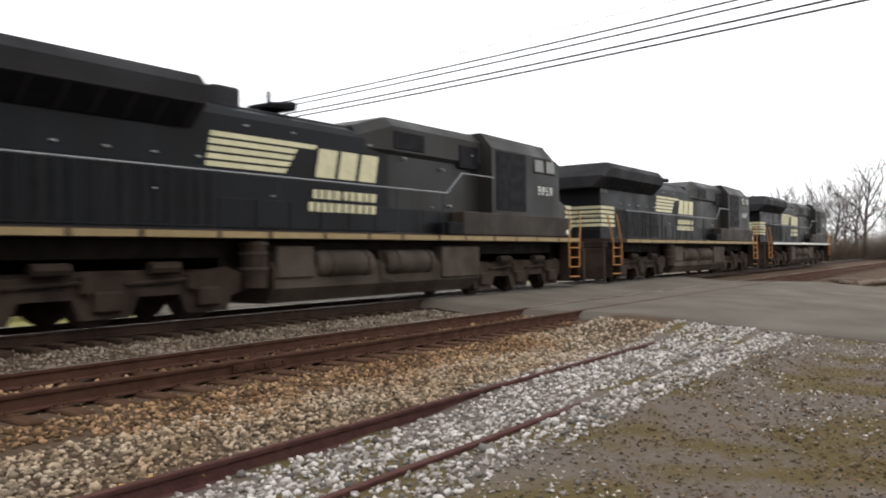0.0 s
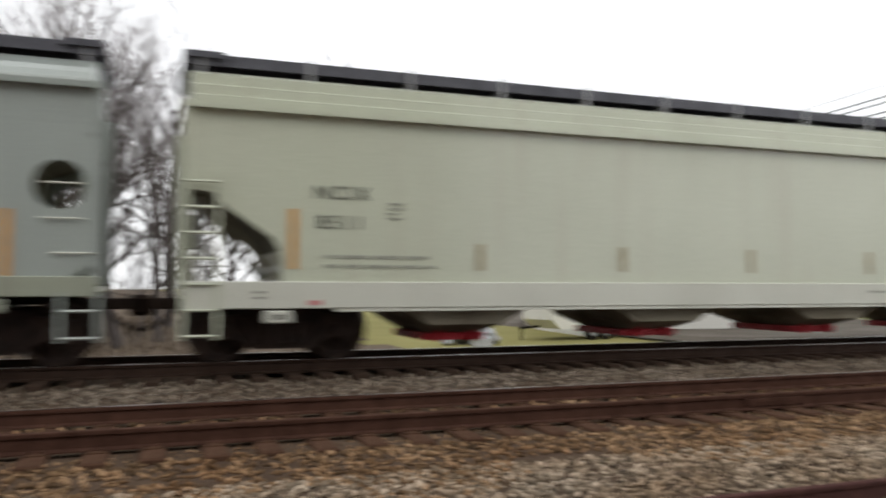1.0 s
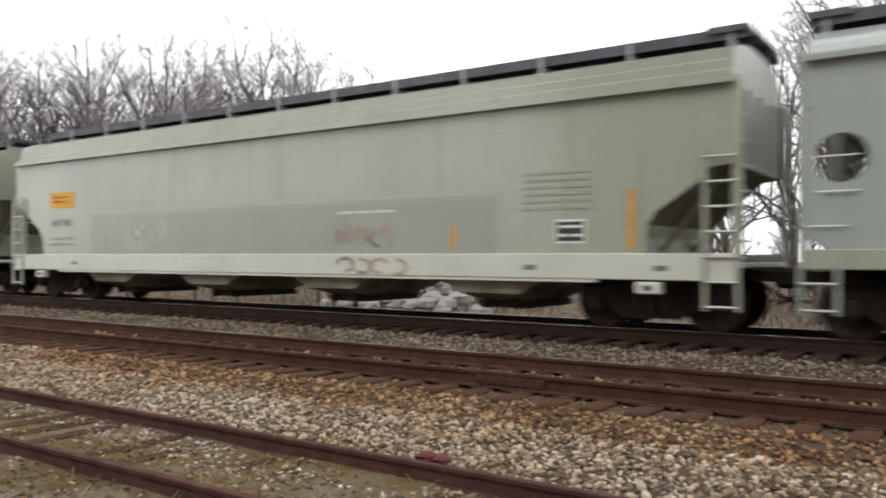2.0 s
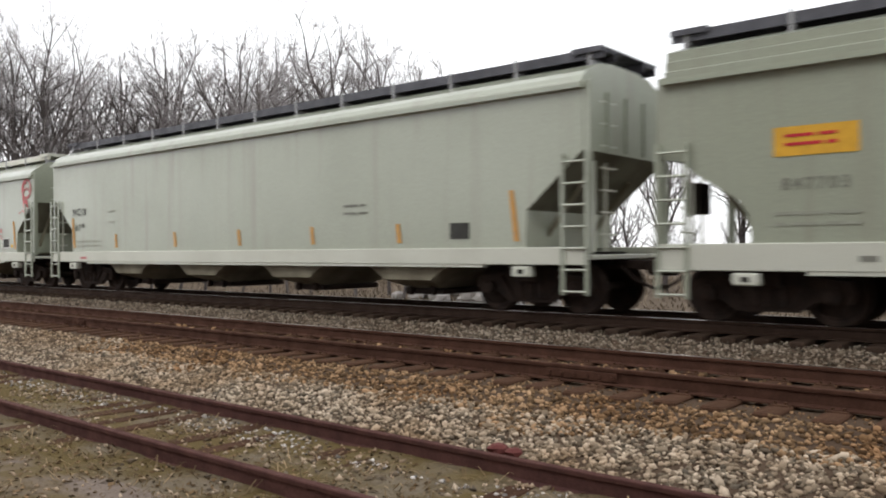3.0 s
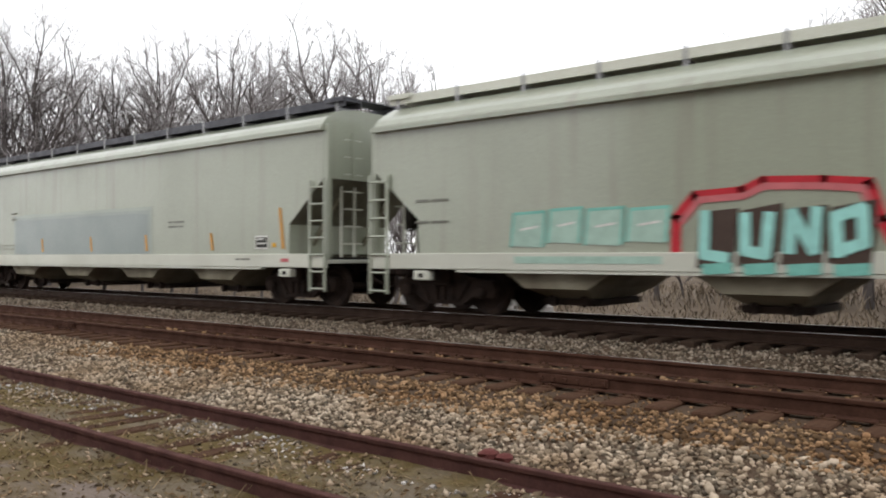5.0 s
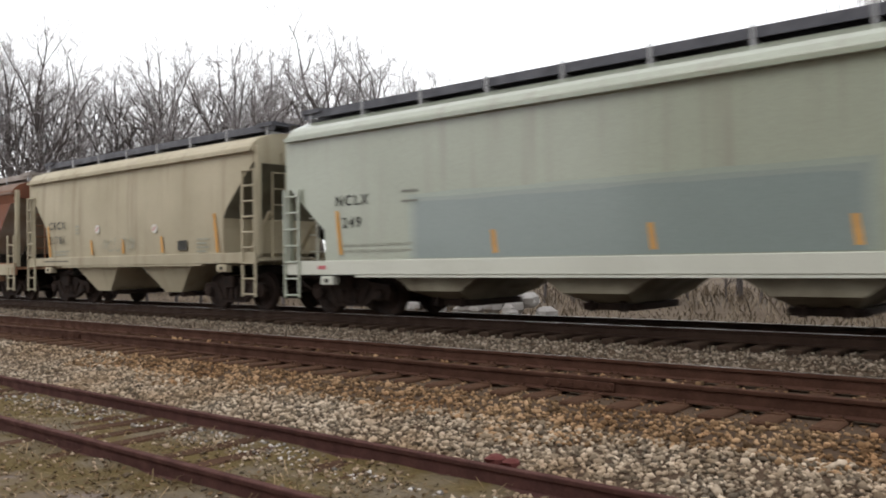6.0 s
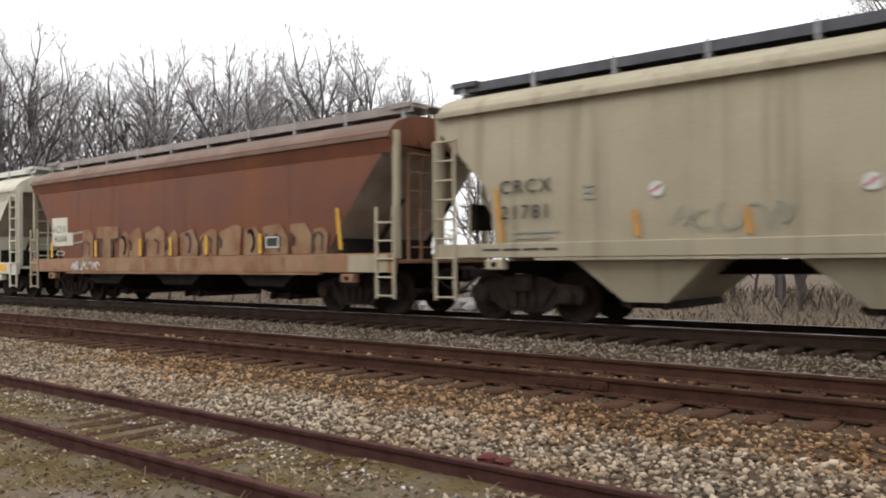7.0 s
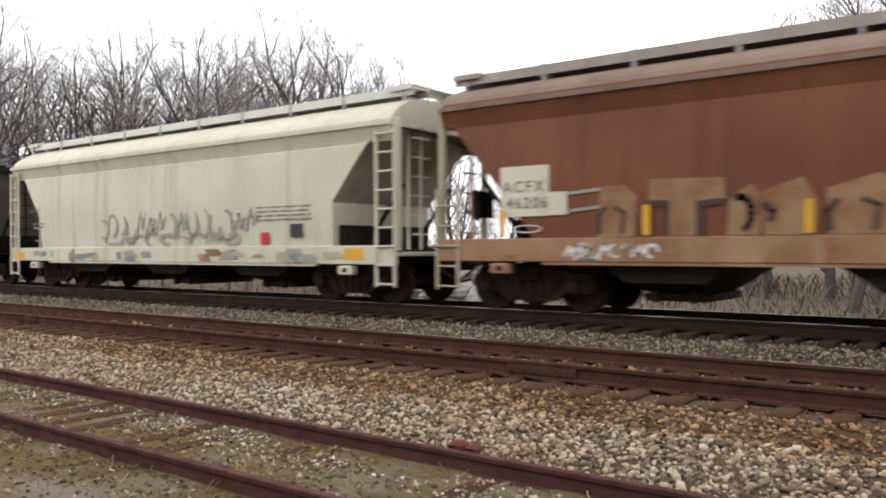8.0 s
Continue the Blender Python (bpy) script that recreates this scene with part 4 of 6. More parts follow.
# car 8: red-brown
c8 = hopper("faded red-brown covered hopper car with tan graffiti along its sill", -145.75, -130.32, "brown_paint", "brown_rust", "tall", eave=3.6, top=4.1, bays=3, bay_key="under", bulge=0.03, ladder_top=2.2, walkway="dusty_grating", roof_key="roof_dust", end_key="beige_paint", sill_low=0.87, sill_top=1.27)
fill(c8, "placard", -6.33, -5.39, 1.65, 2.5, "cream_paint", -1.588, "cream marking panel")
fill(c8, "placard", -5.42, -5.05, 1.66, 2.04, "cream_paint", -1.592, "cream marking panel")
lettering("ACFX", 0.27, "grey_decal", c8, -5.88, -1.596, 2.06)
lettering("46206", 0.26, "grey_decal", c8, -5.8, -1.6, 1.79)
stroke(c8, [(-5.05, 2.0), (-4.3, 2.06)], 0.05, "faint", -1.596)
stroke(c8, [(-5.0, 1.72), (-4.35, 1.78)], 0.05, "faint", -1.596)
stroke(c8, [(-5.8 + 0.28 * math.cos(a), 1.44 + 0.06 * math.sin(a)) for a in (0.45 * k for k in range(15))], 0.02, "white_decal", -1.596)
# tall block letters, each a tan body with dark inner edges
rnd = random.Random(81)
letters = [(-4.55, 0.7, 0), (-3.65, 1.14, 1), (-2.5, 0.5, 2), (-2.0, 0.75, 3), (-1.2, 0.95, 0), (-0.25, 0.6, 3), (0.4, 0.8, 2), (1.25, 0.7, 0), (2.0, 0.9, 3), (2.95, 0.65, 2), (3.65, 0.9, 0), (4.6, 0.7, 3), (5.3, 0.5, 0)]
for k, (x, w, shape) in enumerate(letters):
    h = 2.1 - 0.018 * k + rnd.uniform(-0.06, 0.06)
    lo = 1.29
    if shape == 1:
        out = [(0.3, lo), (0.72, lo), (0.72, 1.8), (w, 1.82), (w - 0.02, h), (0.0, h + 0.03), (0.0, 1.84), (0.32, 1.8)]
    else:
        out = [(rnd.uniform(0, 0.08), lo), (w * rnd.uniform(0.9, 1), lo), (w, h - rnd.uniform(0.05, 0.4)), (w * 0.7, h), (rnd.uniform(0, 0.1), h - rnd.uniform(0, 0.2))]
    y = -1.598 - 0.0006 * k
    part("graffiti", Shape().add([(x + a, y, z) for a, z in out], [tuple(range(len(out)))]), MAT["tan_spray"], c8, "faded tan spray-painted block letter")
    if shape == 1:
        for pts in (((0.26, lo + 0.05), (0.27, 1.78), (0.02, 1.8)), ((0.76, lo + 0.02), (0.8, 1.5), (0.76, 1.76), (1.05, 1.78))):
            stroke(c8, [(x + a, z) for a, z in pts], 0.09, "dark_spray", y - 0.004)
    elif shape == 2:
        stroke(c8, [(x + w * 0.4 + 0.16 * math.cos(q), 1.6 + 0.24 * math.sin(q)) for q in (-1.2 + 0.4 * j for j in range(9))], 0.1, "dark_spray", y - 0.004)
    elif shape == 0:
        stroke(c8, [(x + 0.08, 1.36), (x + 0.06, 1.6), (x + 0.16, 1.74)], 0.08, "dark_spray", y - 0.004)
        stroke(c8, [(x + w * 0.65, 1.36), (x + w * 0.7, 1.66), (x + w * 0.5, 1.74)], 0.07, "dark_spray", y - 0.004)
    else:
        stroke(c8, [(x + 0.05, 1.72), (x + 0.14, 1.62), (x + 0.12, 1.5)], 0.1, "dark_spray", y - 0.004)
    if rnd.random() < 0.7:
        out = [(x, 0.9), (x + w * 0.9, 0.9), (x + w * rnd.uniform(0.7, 1), 1.25), (x + rnd.uniform(0, 0.2), 1.25)]
        part("graffiti", Shape().add([(a, -1.606, z) for a, z in out], [(0, 1, 2, 3)]), MAT["tan_spray"], c8, "tan spray overlapping the sill")
reflectors(c8, (-6.28, -3.69, -1.38, 0.03, 1.55, 3.6), 1.31, 0.46, "yellow", -1.63)
slanted_reflector(c8, 6.15, 1.36, 0.87, "yellow", -1.62)
scribble(c8, -5.1, -3.5, 0.93, 1.18, "white_decal", 0.045, 8, 82, y=-1.612)
part("graffiti", Shape().ribbon([(-4.75 + 0.13 * math.cos(a), 1.07 + 0.11 * math.sin(a)) for a in (0.5 * k for k in range(14))], 0.05, -1.613), MAT["white_decal"], c8)
fill(c8, "sill_patch", 6.4, 7.5, 0.9, 1.25, "beige_paint", -1.606, "pale repaired sill end")
fill(c8, "data_panel", 3.84, 4.2, 1.47, 1.66, "black_decal", -1.625)
fill(c8, "panel_border", 3.8, 4.24, 1.44, 1.69, "white_decal", -1.622)
for x in (-6.6, -4.9, 0.6, 5.4):
    fill(c8, "rust_streak", x, x + rnd.uniform(0.4, 1.1), 0.9, 1.0, "tan_spray", -1.604)
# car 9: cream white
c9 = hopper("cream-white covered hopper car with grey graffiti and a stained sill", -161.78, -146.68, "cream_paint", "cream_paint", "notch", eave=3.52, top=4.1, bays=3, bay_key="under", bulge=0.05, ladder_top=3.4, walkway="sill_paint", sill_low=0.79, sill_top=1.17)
scribble(c9, -2.7, 3.6, 1.35, 2.05, "faint", 0.07, 15, 91, y=-1.6, label="thin grey spray tag")
scribble(c9, -2.4, 3.0, 1.2, 1.5, "faint", 0.06, 9, 93, y=-1.61, label="thin grey spray tag")
small_print(c9, 4.4, 2.0, 1.7, 4, "grey_decal", y=-1.6, step=0.09)
lettering("ACFX", 0.2, "grey_decal", c9, -6.1, -1.605, 2.2)
small_print(c9, -5.9, 1.85, 0.6, 2, "grey_decal", y=-1.61, step=0.1)
fill(c9, "data_panel", 4.62, 4.99, 1.37, 1.65, "black_decal", -1.6)
fill(c9, "marker_spot", 3.67, 3.95, 1.22, 1.48, "red", -1.585)
fill(c9, "placard", 6.17, 6.7, 0.9, 1.13, "yellow", -1.607, "orange-yellow sill placard")
fill(c9, "placard", -7.35, -6.7, 0.84, 1.07, "yellow", -1.607)
for k in range(34):
    x, w = rnd.uniform(-6.4, 5.7), rnd.uniform(0.15, 0.7)
    z0, z1 = rnd.uniform(0.82, 0.98), rnd.uniform(1.0, 1.15)
    out = [(x + rnd.uniform(0, 0.1), z0), (x + w, z0 + rnd.uniform(-0.03, 0.04)), (x + w * rnd.uniform(0.8, 1.1), (z0 + z1) / 2), (x + w * 0.8, z1), (x + rnd.uniform(0, 0.2) * w, z1 - rnd.uniform(0, 0.06))]
    part("stain", Shape().add([(a, -1.606 - 0.0004 * k, z) for a, z in out], [(0, 1, 2, 3, 4)]), MAT[rnd.choice(("end_sheet", "tan_spray", "beige_paint", "slate", "faint"))], c9, "rust and paint stain on the sill")
# car 10: dark car that follows
c10 = hopper("dark grey-black hopper car", -178.0, -162.9, "loco_roof", "under", "tall", eave=3.4, top=3.8, bays=3, bay_key="under")


# ---- locomotives ----
def locomotive(label, mid, number, stripe_key):
    """A six-axle diesel with its cab towards +x; local zero is the rail top under its middle."""
    loco = thing("locomotive", label, "locomotive", pose(mid, T_Y, T_Z), "diesel locomotives")
    MOVERS.append((loco, mid))
    deck = 1.66
    part("frame", Shape().block(-10.6, 10.6, -1.5, 1.5, 1.5, deck, 0.015), MAT["loco_sill"], loco)
    part("underframe", Shape().block(-10.6, 10.6, -0.9, 0.9, 0.9, 1.5, 0.03), MAT["under"], loco)
    rnd = random.Random(7)
    a = -9.0
    while a < 10.2:
        w = rnd.uniform(1.1, 1.75)
        part("edge_stripe", Shape().box(a, min(a + w, 10.5), -1.508, -1.495, 1.515, 1.635), MAT[stripe_key], loco, "worn pale stripe along the frame edge")
        a += w + 0.1

    def hood(x0, x1, hw, z1, c):
        out = [(-hw, deck), (-hw, z1 - c), (-hw + c * 0.35, z1 - c * 0.4), (-hw + c, z1), (hw - c, z1), (hw - c * 0.35, z1 - c * 0.4), (hw, z1 - c), (hw, deck)]
        return Shape().prism_x(out, x0, x1)
    part("long_hood", hood(-10.35, 3.4, 1.02, 4.14, 0.25), MAT["loco_black"], loco)
    part("roof_plate", Shape().prism_x([(-0.8, 4.14), (-0.6, 4.21), (0.6, 4.21), (0.8, 4.14)], -4.0, 0.0), MAT["loco_roof"], loco)
    # radiator housing whose wings overhang, hipped at the rear
    wing = [(-1.05, 3.55), (-1.48, 3.93), (-1.5, 4.26), (-1.3, 4.48), (1.3, 4.48), (1.5, 4.26), (1.5, 3.93), (1.05, 3.55)]
    tail = [(y * 0.97, min(z, 3.9 + 0.1 * (z - 3.9))) for y, z in wing]
    part("radiator_housing", Shape().rings([[(-11.0, y, z) for y, z in tail], [(-10.35, y, z) for y, z in wing], [(-4.95, y, z) for y, z in wing]]), MAT["loco_roof"], loco, "overhanging radiator housing, grey with grime")
    part("radiator_screen", Shape().add([(-10.3, -1.06, 3.53), (-5.1, -1.06, 3.53), (-5.1, -1.47, 3.91), (-10.3, -1.47, 3.91)], [(0, 1, 2, 3)]), MAT["grille"], loco)
    for k in range(9):
        part("radiator_rib", Shape().add([(-10.0 + 0.6 * k, -1.065, 3.52), (-9.95 + 0.6 * k, -1.065, 3.52), (-9.95 + 0.6 * k, -1.478, 3.9), (-10.0 + 0.6 * k, -1.478, 3.9)], [(0, 1, 2, 3)]), MAT["loco_roof"], loco)
    part("exhaust_outlet", Shape().block(-4.1, -3.4, -0.62, 0.62, 4.15, 4.58, 0.04), MAT["loco_roof"], loco)
    # raised equipment hood before the cab
    part("equipment_hood", Shape().rings([[(x, y, z) for y, z in ((-w, deck), (-w, 3.6), (-w - 0.09, 3.7), (-w - 0.09, h - 0.25), (-0.85, h), (0.85, h), (w + 0.09, h - 0.25), (w + 0.09, 3.7), (w, 3.6), (w, deck))] for x, h, w in ((-0.3, 4.2, 0.9), (0.9, 4.55, 1.03), (5.0, 4.55, 1.03))]), MAT["loco_hood"], loco)
    part("intake_grille", Shape().block(0.95, 2.2, -1.145, -1.09, 3.75, 4.2, 0.02), MAT["grille"], loco)
    part("intake_grille", Shape().block(3.8, 4.75, -1.145, -1.09, 3.5, 4.15, 0.02), MAT["grille"], loco)
    for x, z in ((1.35, 3.5), (3.0, 3.35), (3.3, 2.4), (4.4, 3.85)):
        part("latch_box", Shape().block(x, x + 0.08, -1.15, -1.03, z, z + 0.08, 0.02), MAT["rail_grey"], loco)
    # hood doors, louvred at the radiator end
    for k in range(13):
        x = -9.0 + k * 0.93
        h = 2.86 if k < 5 else 2.3
        part("hood_door", Shape().block(x, x + 0.86, -1.04, -1.0, deck + 0.06, h, 0.012), MAT["loco_black"], loco)
        if k < 5:
            for j in range(3):
                part("louvre", Shape().block(x + 0.08 + 0.27 * j, x + 0.24 + 0.27 * j, -1.05, -1.02, 1.78, 2.78, 0.01), MAT["grille"], loco)
            part("hood_lamp", Shape().block(x + 0.42, x + 0.53, -1.07, -1.0, 3.0, 3.06, 0.02), MAT["rail_grey"], loco)
        if k % 3 == 0:
            part("latch", Shape().box(x + 0.42, x + 0.5, -1.055, -1.03, 2.38, 2.405), MAT["rail_grey"], loco)
    for x in (-3.7, -2.4, 0.1):
        part("lift_lug", Shape().block(x, x + 0.12, -1.05, -1.0, 3.73, 3.77, 0.01), MAT["rail_grey"], loco)
    # rear end: stripes and number board
    for k in range(5):
        z = 2.12 + 0.165 * k
        part("safety_stripe", Shape().box(-10.36, -9.1, -1.046, -1.02, z, z + 0.105).box(-10.366, -10.352, -1.0, 1.0, z, z + 0.105), MAT["decal"], loco, "cream safety stripe")
    lettering(number, 0.26, "grey_decal", loco, -9.95, -1.03, 3.4, "number_board")
    # paint scheme on the hood: slanted bars, block emblem, two lines of bars
    for k in range(5):
        z = 2.88 + 0.145 * k
        tip = -2.62 + 0.1 * k + (0.5 if k == 4 else 0)
        part("emblem_bar", Shape().add([(-4.66 + 0.03 * k, -1.046, z), (tip, -1.046, z), (tip + 0.08, -1.046, z + 0.1), (-4.64 + 0.03 * k, -1.046, z + 0.1)], [(0, 1, 2, 3)]), MAT["decal"], loco, "cream slanted bar")
    for x0, x1 in ((-1.72, -1.12), (-1.0, -0.42), (-0.3, 0.3)):
        part("emblem_block", Shape().prism_y([(x0, 2.87), (x1, 2.87), (x1 + 0.14, 3.5), (x0 + 0.14, 3.5)], -1.052, -1.043), MAT["decal"], loco, "cream slanted emblem block")
    for z, x0, x1 in ((2.4, -1.8, 0.15), (2.12, -1.93, 0.3)):
        a = x0
        while a < x1:
            w = rnd.uniform(0.14, 0.24)
            part("emblem_bar", Shape().prism_y([(a, z), (a + w * 0.9, z), (a + w, z + 0.2), (a + w * 0.1, z + 0.2)], -1.05, -1.043), MAT["decal"], loco)
            a += w + 0.05
    # cab, windows, nose
    cab = Shape().rings([[(4.95, y, z) for y, z in ((-1.46, deck), (-1.46, 4.15), (-1.1, 4.6), (1.1, 4.6), (1.46, 4.15), (1.46, deck))],
                         [(8.7, y, z) for y, z in ((-1.46, deck), (-1.46, 4.12), (-1.1, 4.55), (1.1, 4.55), (1.46, 4.12), (1.46, deck))],
                         [(9.15, y, z) for y, z in ((-1.44, deck), (-1.44, 4.0), (-1.05, 4.3), (1.05, 4.3), (1.44, 4.0), (1.44, deck))]])
    cab_ob = part("cab", cab, MAT["loco_hood"], loco)
    part("cab_door", Shape().block(5.2, 6.9, -1.485, -1.45, 2.4, 4.1, 0.02), MAT["grille"], cab_ob, "dark recessed cab door")
    for a, b in ((7.4, 8.05), (8.15, 8.8)):
        win = part("cab_window", Shape().block(a, b, -1.49, -1.45, 3.62, 4.08, 0.02), MAT["loco_sill"], cab_ob)
        part("pane", Shape().box(a + 0.05, b - 0.05, -1.495, -1.488, 3.67, 4.03), MAT["cab_pane"], win)
    for x in (5.4, 7.0, 8.3):
        part("roof_fitting", Shape().block(x, x + 0.35, -0.4, 0.4, 4.56, 4.68, 0.03), MAT["loco_sill"], cab_ob)
    lettering(number, 0.4, "white_decal", cab_ob, 8.15, -1.468, 2.95, "number")
    part("nose", Shape().rings([[(9.1, y, z) for y, z in ((-1.4, deck), (-1.4, 2.9), (-1.1, 3.05), (1.1, 3.05), (1.4, 2.9), (1.4, deck))],
                                [(10.5, y, z) for y, z in ((-1.2, deck), (-1.2, 2.55), (-0.9, 2.7), (0.9, 2.7), (1.2, 2.55), (1.2, deck))]]), MAT["loco_hood"], loco)
    for k in range(5):
        z = 1.95 + 0.17 * k
        part("safety_stripe", Shape().add([(9.9, -1.295, z), (10.51, -1.205, z), (10.51, -1.205, z + 0.1), (9.9, -1.295, z + 0.1)], [(0, 1, 2, 3)]), MAT["decal"], loco, "cream safety stripe")
    part("side_box", Shape().block(3.45, 9.9, -1.49, -1.05, deck + 0.005, 2.3, 0.03), MAT["loco_box"], loco, "dusty brown equipment box below the cab")
    part("side_step", Shape().block(2.75, 3.42, -1.48, -1.06, deck + 0.005, 2.0, 0.03), MAT["grille"], loco)
    part("sill_label", Shape().box(9.55, 9.75, -1.497, -1.49, 1.75, 1.9), MAT["white_decal"], loco)
    # roof fittings
    horn = Shape().tube([(-2.35, -0.3, 4.2), (-2.35, -0.3, 4.72)], 0.05, 6)
    for k in range(5):
        horn.tube([(-2.65, -0.6 + 0.15 * k, 4.36), (-1.9, -0.6 + 0.15 * k, 4.42)], 0.06, 6, 0.11)
    part("horn", horn, MAT["grille"], loco, "five-chime air horn")
    part("antenna", Shape().tube([(-6.9, 0.2, 4.48), (-6.9, 0.2, 4.8)], 0.05, 6), MAT["grille"], loco)
    # steps, hand rails, end fittings
    for e in (-1, 1):
        x0, x1 = sorted((e * 10.45, e * 9.7))
        for z in (0.34, 0.66, 0.98, 1.3):
            part("step", Shape().block(x0 + 0.03, x1 - 0.03, -1.55, -1.2, z, z + 0.035, 0.008), MAT["dull_rail"], loco, "worn orange-edged step")
        part("step_well", Shape().box(x0, x1, -1.2, -1.1, 0.25, 1.5).box(x0, x0 + 0.03, -1.5, -1.1, 0.25, 1.5).box(x1 - 0.03, x1, -1.5, -1.1, 0.25, 1.5), MAT["loco_under"], loco)
        for dx, lean in ((0.0, 0.28), (0.78, 0.22)):
            xx = e * (10.42 - dx)
            part("handrail", Shape().tube([(xx, -1.54, 0.7), (xx, -1.54, 1.5), (xx + e * lean * 0.6, -1.5, 2.05), (xx + e * lean, -1.45, 2.5), (xx + e * (lean - 0.12), -1.4, 2.56)], 0.026, 6), MAT["dull_rail"], loco, "grimy yellow-orange grab rail")
        part("end_platform", Shape().block(*sorted((e * 10.55, e * 11.05)), -1.4, 1.4, 1.3, 1.55, 0.03), MAT["loco_under"], loco)
        rail = Shape().tube([(e * 11.0, -1.3, 1.55), (e * 11.0, -1.3, 2.45), (e * 11.0, -0.35, 2.45), (e * 11.0, -0.35, 1.55)], 0.02, 5).tube([(e * 11.0, -1.3, 2.0), (e * 11.0, -0.35, 2.0)], 0.016, 5)
        part("end_railing", rail, MAT["loco_roof"], loco)
        part("pilot", Shape().block(*sorted((e * 10.9, e * 11.08)), -1.45, 1.45, 0.18, 1.3, 0.03), MAT["loco_under"], loco)
        part("coupler", Shape().block(*sorted((e * 11.0, e * 11.7)), -0.14, 0.14, 0.74, 1.0, 0.04), MAT["truck"], loco)
        part("air_hose", Shape().tube([(e * 11.05, -0.6, 0.9), (e * 11.25, -0.6, 0.6), (e * 11.5, -0.4, 0.45)], 0.03, 6), MAT["truck"], loco)
    rail = Shape().tube([(-9.0, -1.47, 2.74), (2.7, -1.47, 2.74), (3.4, -1.47, 3.3), (5.0, -1.48, 3.3)], 0.018, 5)
    part("handrail", rail, MAT["rail_grey"], loco, "thin grey handrail")
    for k in range(7):
        part("stanchion", Shape().tube([(-8.9 + k * 1.9, -1.47, deck), (-8.9 + k * 1.9, -1.47, 2.74)], 0.014, 5), MAT["loco_roof"], loco)
    # fuel tank and air reservoirs
    tank = [(-1.2, 1.05), (-1.3, 0.9), (-1.3, 0.5), (-1.05, 0.2), (1.05, 0.2), (1.3, 0.5), (1.3, 0.9), (1.2, 1.05)]
    part("fuel_tank", Shape().prism_x(tank, -3.2, 4.5), MAT["loco_tank"], loco, "dusty brown fuel tank")
    for a, b in ((-2.0, -0.12), (0.32, 2.3)):
        rows = [[(x, -1.16 + r * math.cos(q), 0.98 + r * math.sin(q)) for q in (2 * math.pi * k / 14 for k in range(14))] for x, r in ((a, 0.1), (a + 0.04, 0.25), (a + 0.12, 0.31), (b - 0.12, 0.31), (b - 0.04, 0.25), (b, 0.1))]
        tank_ob = part("air_reservoir", Shape().rings(rows), MAT["loco_tank"], loco, smooth=True)
        for x in (a + 0.35, b - 0.35):
            part("strap", Shape().rings([[(xx, -1.16 + 0.322 * math.cos(q), 0.98 + 0.322 * math.sin(q)) for q in (2 * math.pi * k / 14 for k in range(14))] for xx in (x, x + 0.06)]), MAT["loco_under"], tank_ob)
    part("equipment_box", Shape().block(-3.15, -2.1, -1.36, -0.9, 0.7, 1.36, 0.03), MAT["loco_tank"], loco)
    part("equipment_box", Shape().block(2.6, 4.4, -1.36, -0.9, 0.55, 1.36, 0.03), MAT["loco_tank"], loco)
    part("pipe", Shape().tube([(0.1, -1.3, 1.3), (0.12, -1.38, 0.62), (0.5, -1.38, 0.55)], 0.03, 6), MAT["loco_tank"], loco)
    filt = part("air_filter", Shape().tube([(-3.65, -1.2, 0.55), (-3.65, -1.2, 1.46)], 0.27, 12), MAT["loco_under"], loco)
    for z in (0.9, 1.2, 1.38):
        part("band", Shape().tube([(-3.65, -1.2, z), (-3.65, -1.2, z + 0.05)], 0.29, 12), MAT["loco_tank"], filt)
    # six-wheel trucks
    for tx in (-6.8, 6.9):
        s = Shape()
        for side in (-1, 1):
            y0, y1 = sorted((side * 1.02, side * 1.18))
            out = [(-2.85, 0.5), (-2.85, 0.85), (-2.5, 0.98), (-1.6, 0.86), (-0.9, 0.95), (0.9, 0.95), (1.6, 0.86), (2.5, 0.98), (2.85, 0.85), (2.85, 0.5), (2.6, 0.42), (2.5, 0.16),
                   (1.6, 0.16), (1.45, 0.5), (0.6, 0.5), (0.45, 0.16), (-0.45, 0.16), (-0.6, 0.5), (-1.45, 0.5), (-1.6, 0.16), (-2.5, 0.16), (-2.6, 0.42)]
            s.prism_y(out, y0, y1)
            for k in (-2.03, 0.0, 2.03):
                s.block(k - 0.26, k + 0.26, *sorted((side * 1.14, side * 1.28)), 0.26, 0.62, 0.04)
                s.tube([(k - 0.4, side * 1.22, 0.6), (k - 0.4, side * 1.22, 0.86)], 0.1, 8)
            s.tube([(-1.3, side * 1.26, 0.98), (-0.7, side * 1.26, 0.98)], 0.11, 8)
            s.tube([(0.75, side * 1.26, 0.98), (1.35, side * 1.26, 0.98)], 0.11, 8)
            for k in (-1.05, 1.05):
                s.tube([(k - 0.7, side * 1.22, 0.72), (k + 0.7, side * 1.22, 0.78)], 0.035, 6)
        s.block(-2.6, 2.6, -0.9, 0.9, 0.6, 1.2, 0.05)
        truck = part("truck", s, MAT["loco_under"], loco, "six-wheel truck brown with brake dust")
        truck.location = (tx, 0, 0)
        # near-black plates stand for the shade inside the frame cutouts
        for k in (-1.0, 1.0):
            for side in (-1,):
                part("frame_opening", Shape().block(k - 0.28, k + 0.28, -1.19, -1.17, 0.66, 0.76, 0.01), MAT["under"], truck)
        for dx in (-2.03, 0, 2.03):
            wheel_pair(truck, dx, 0.533)
    return loco


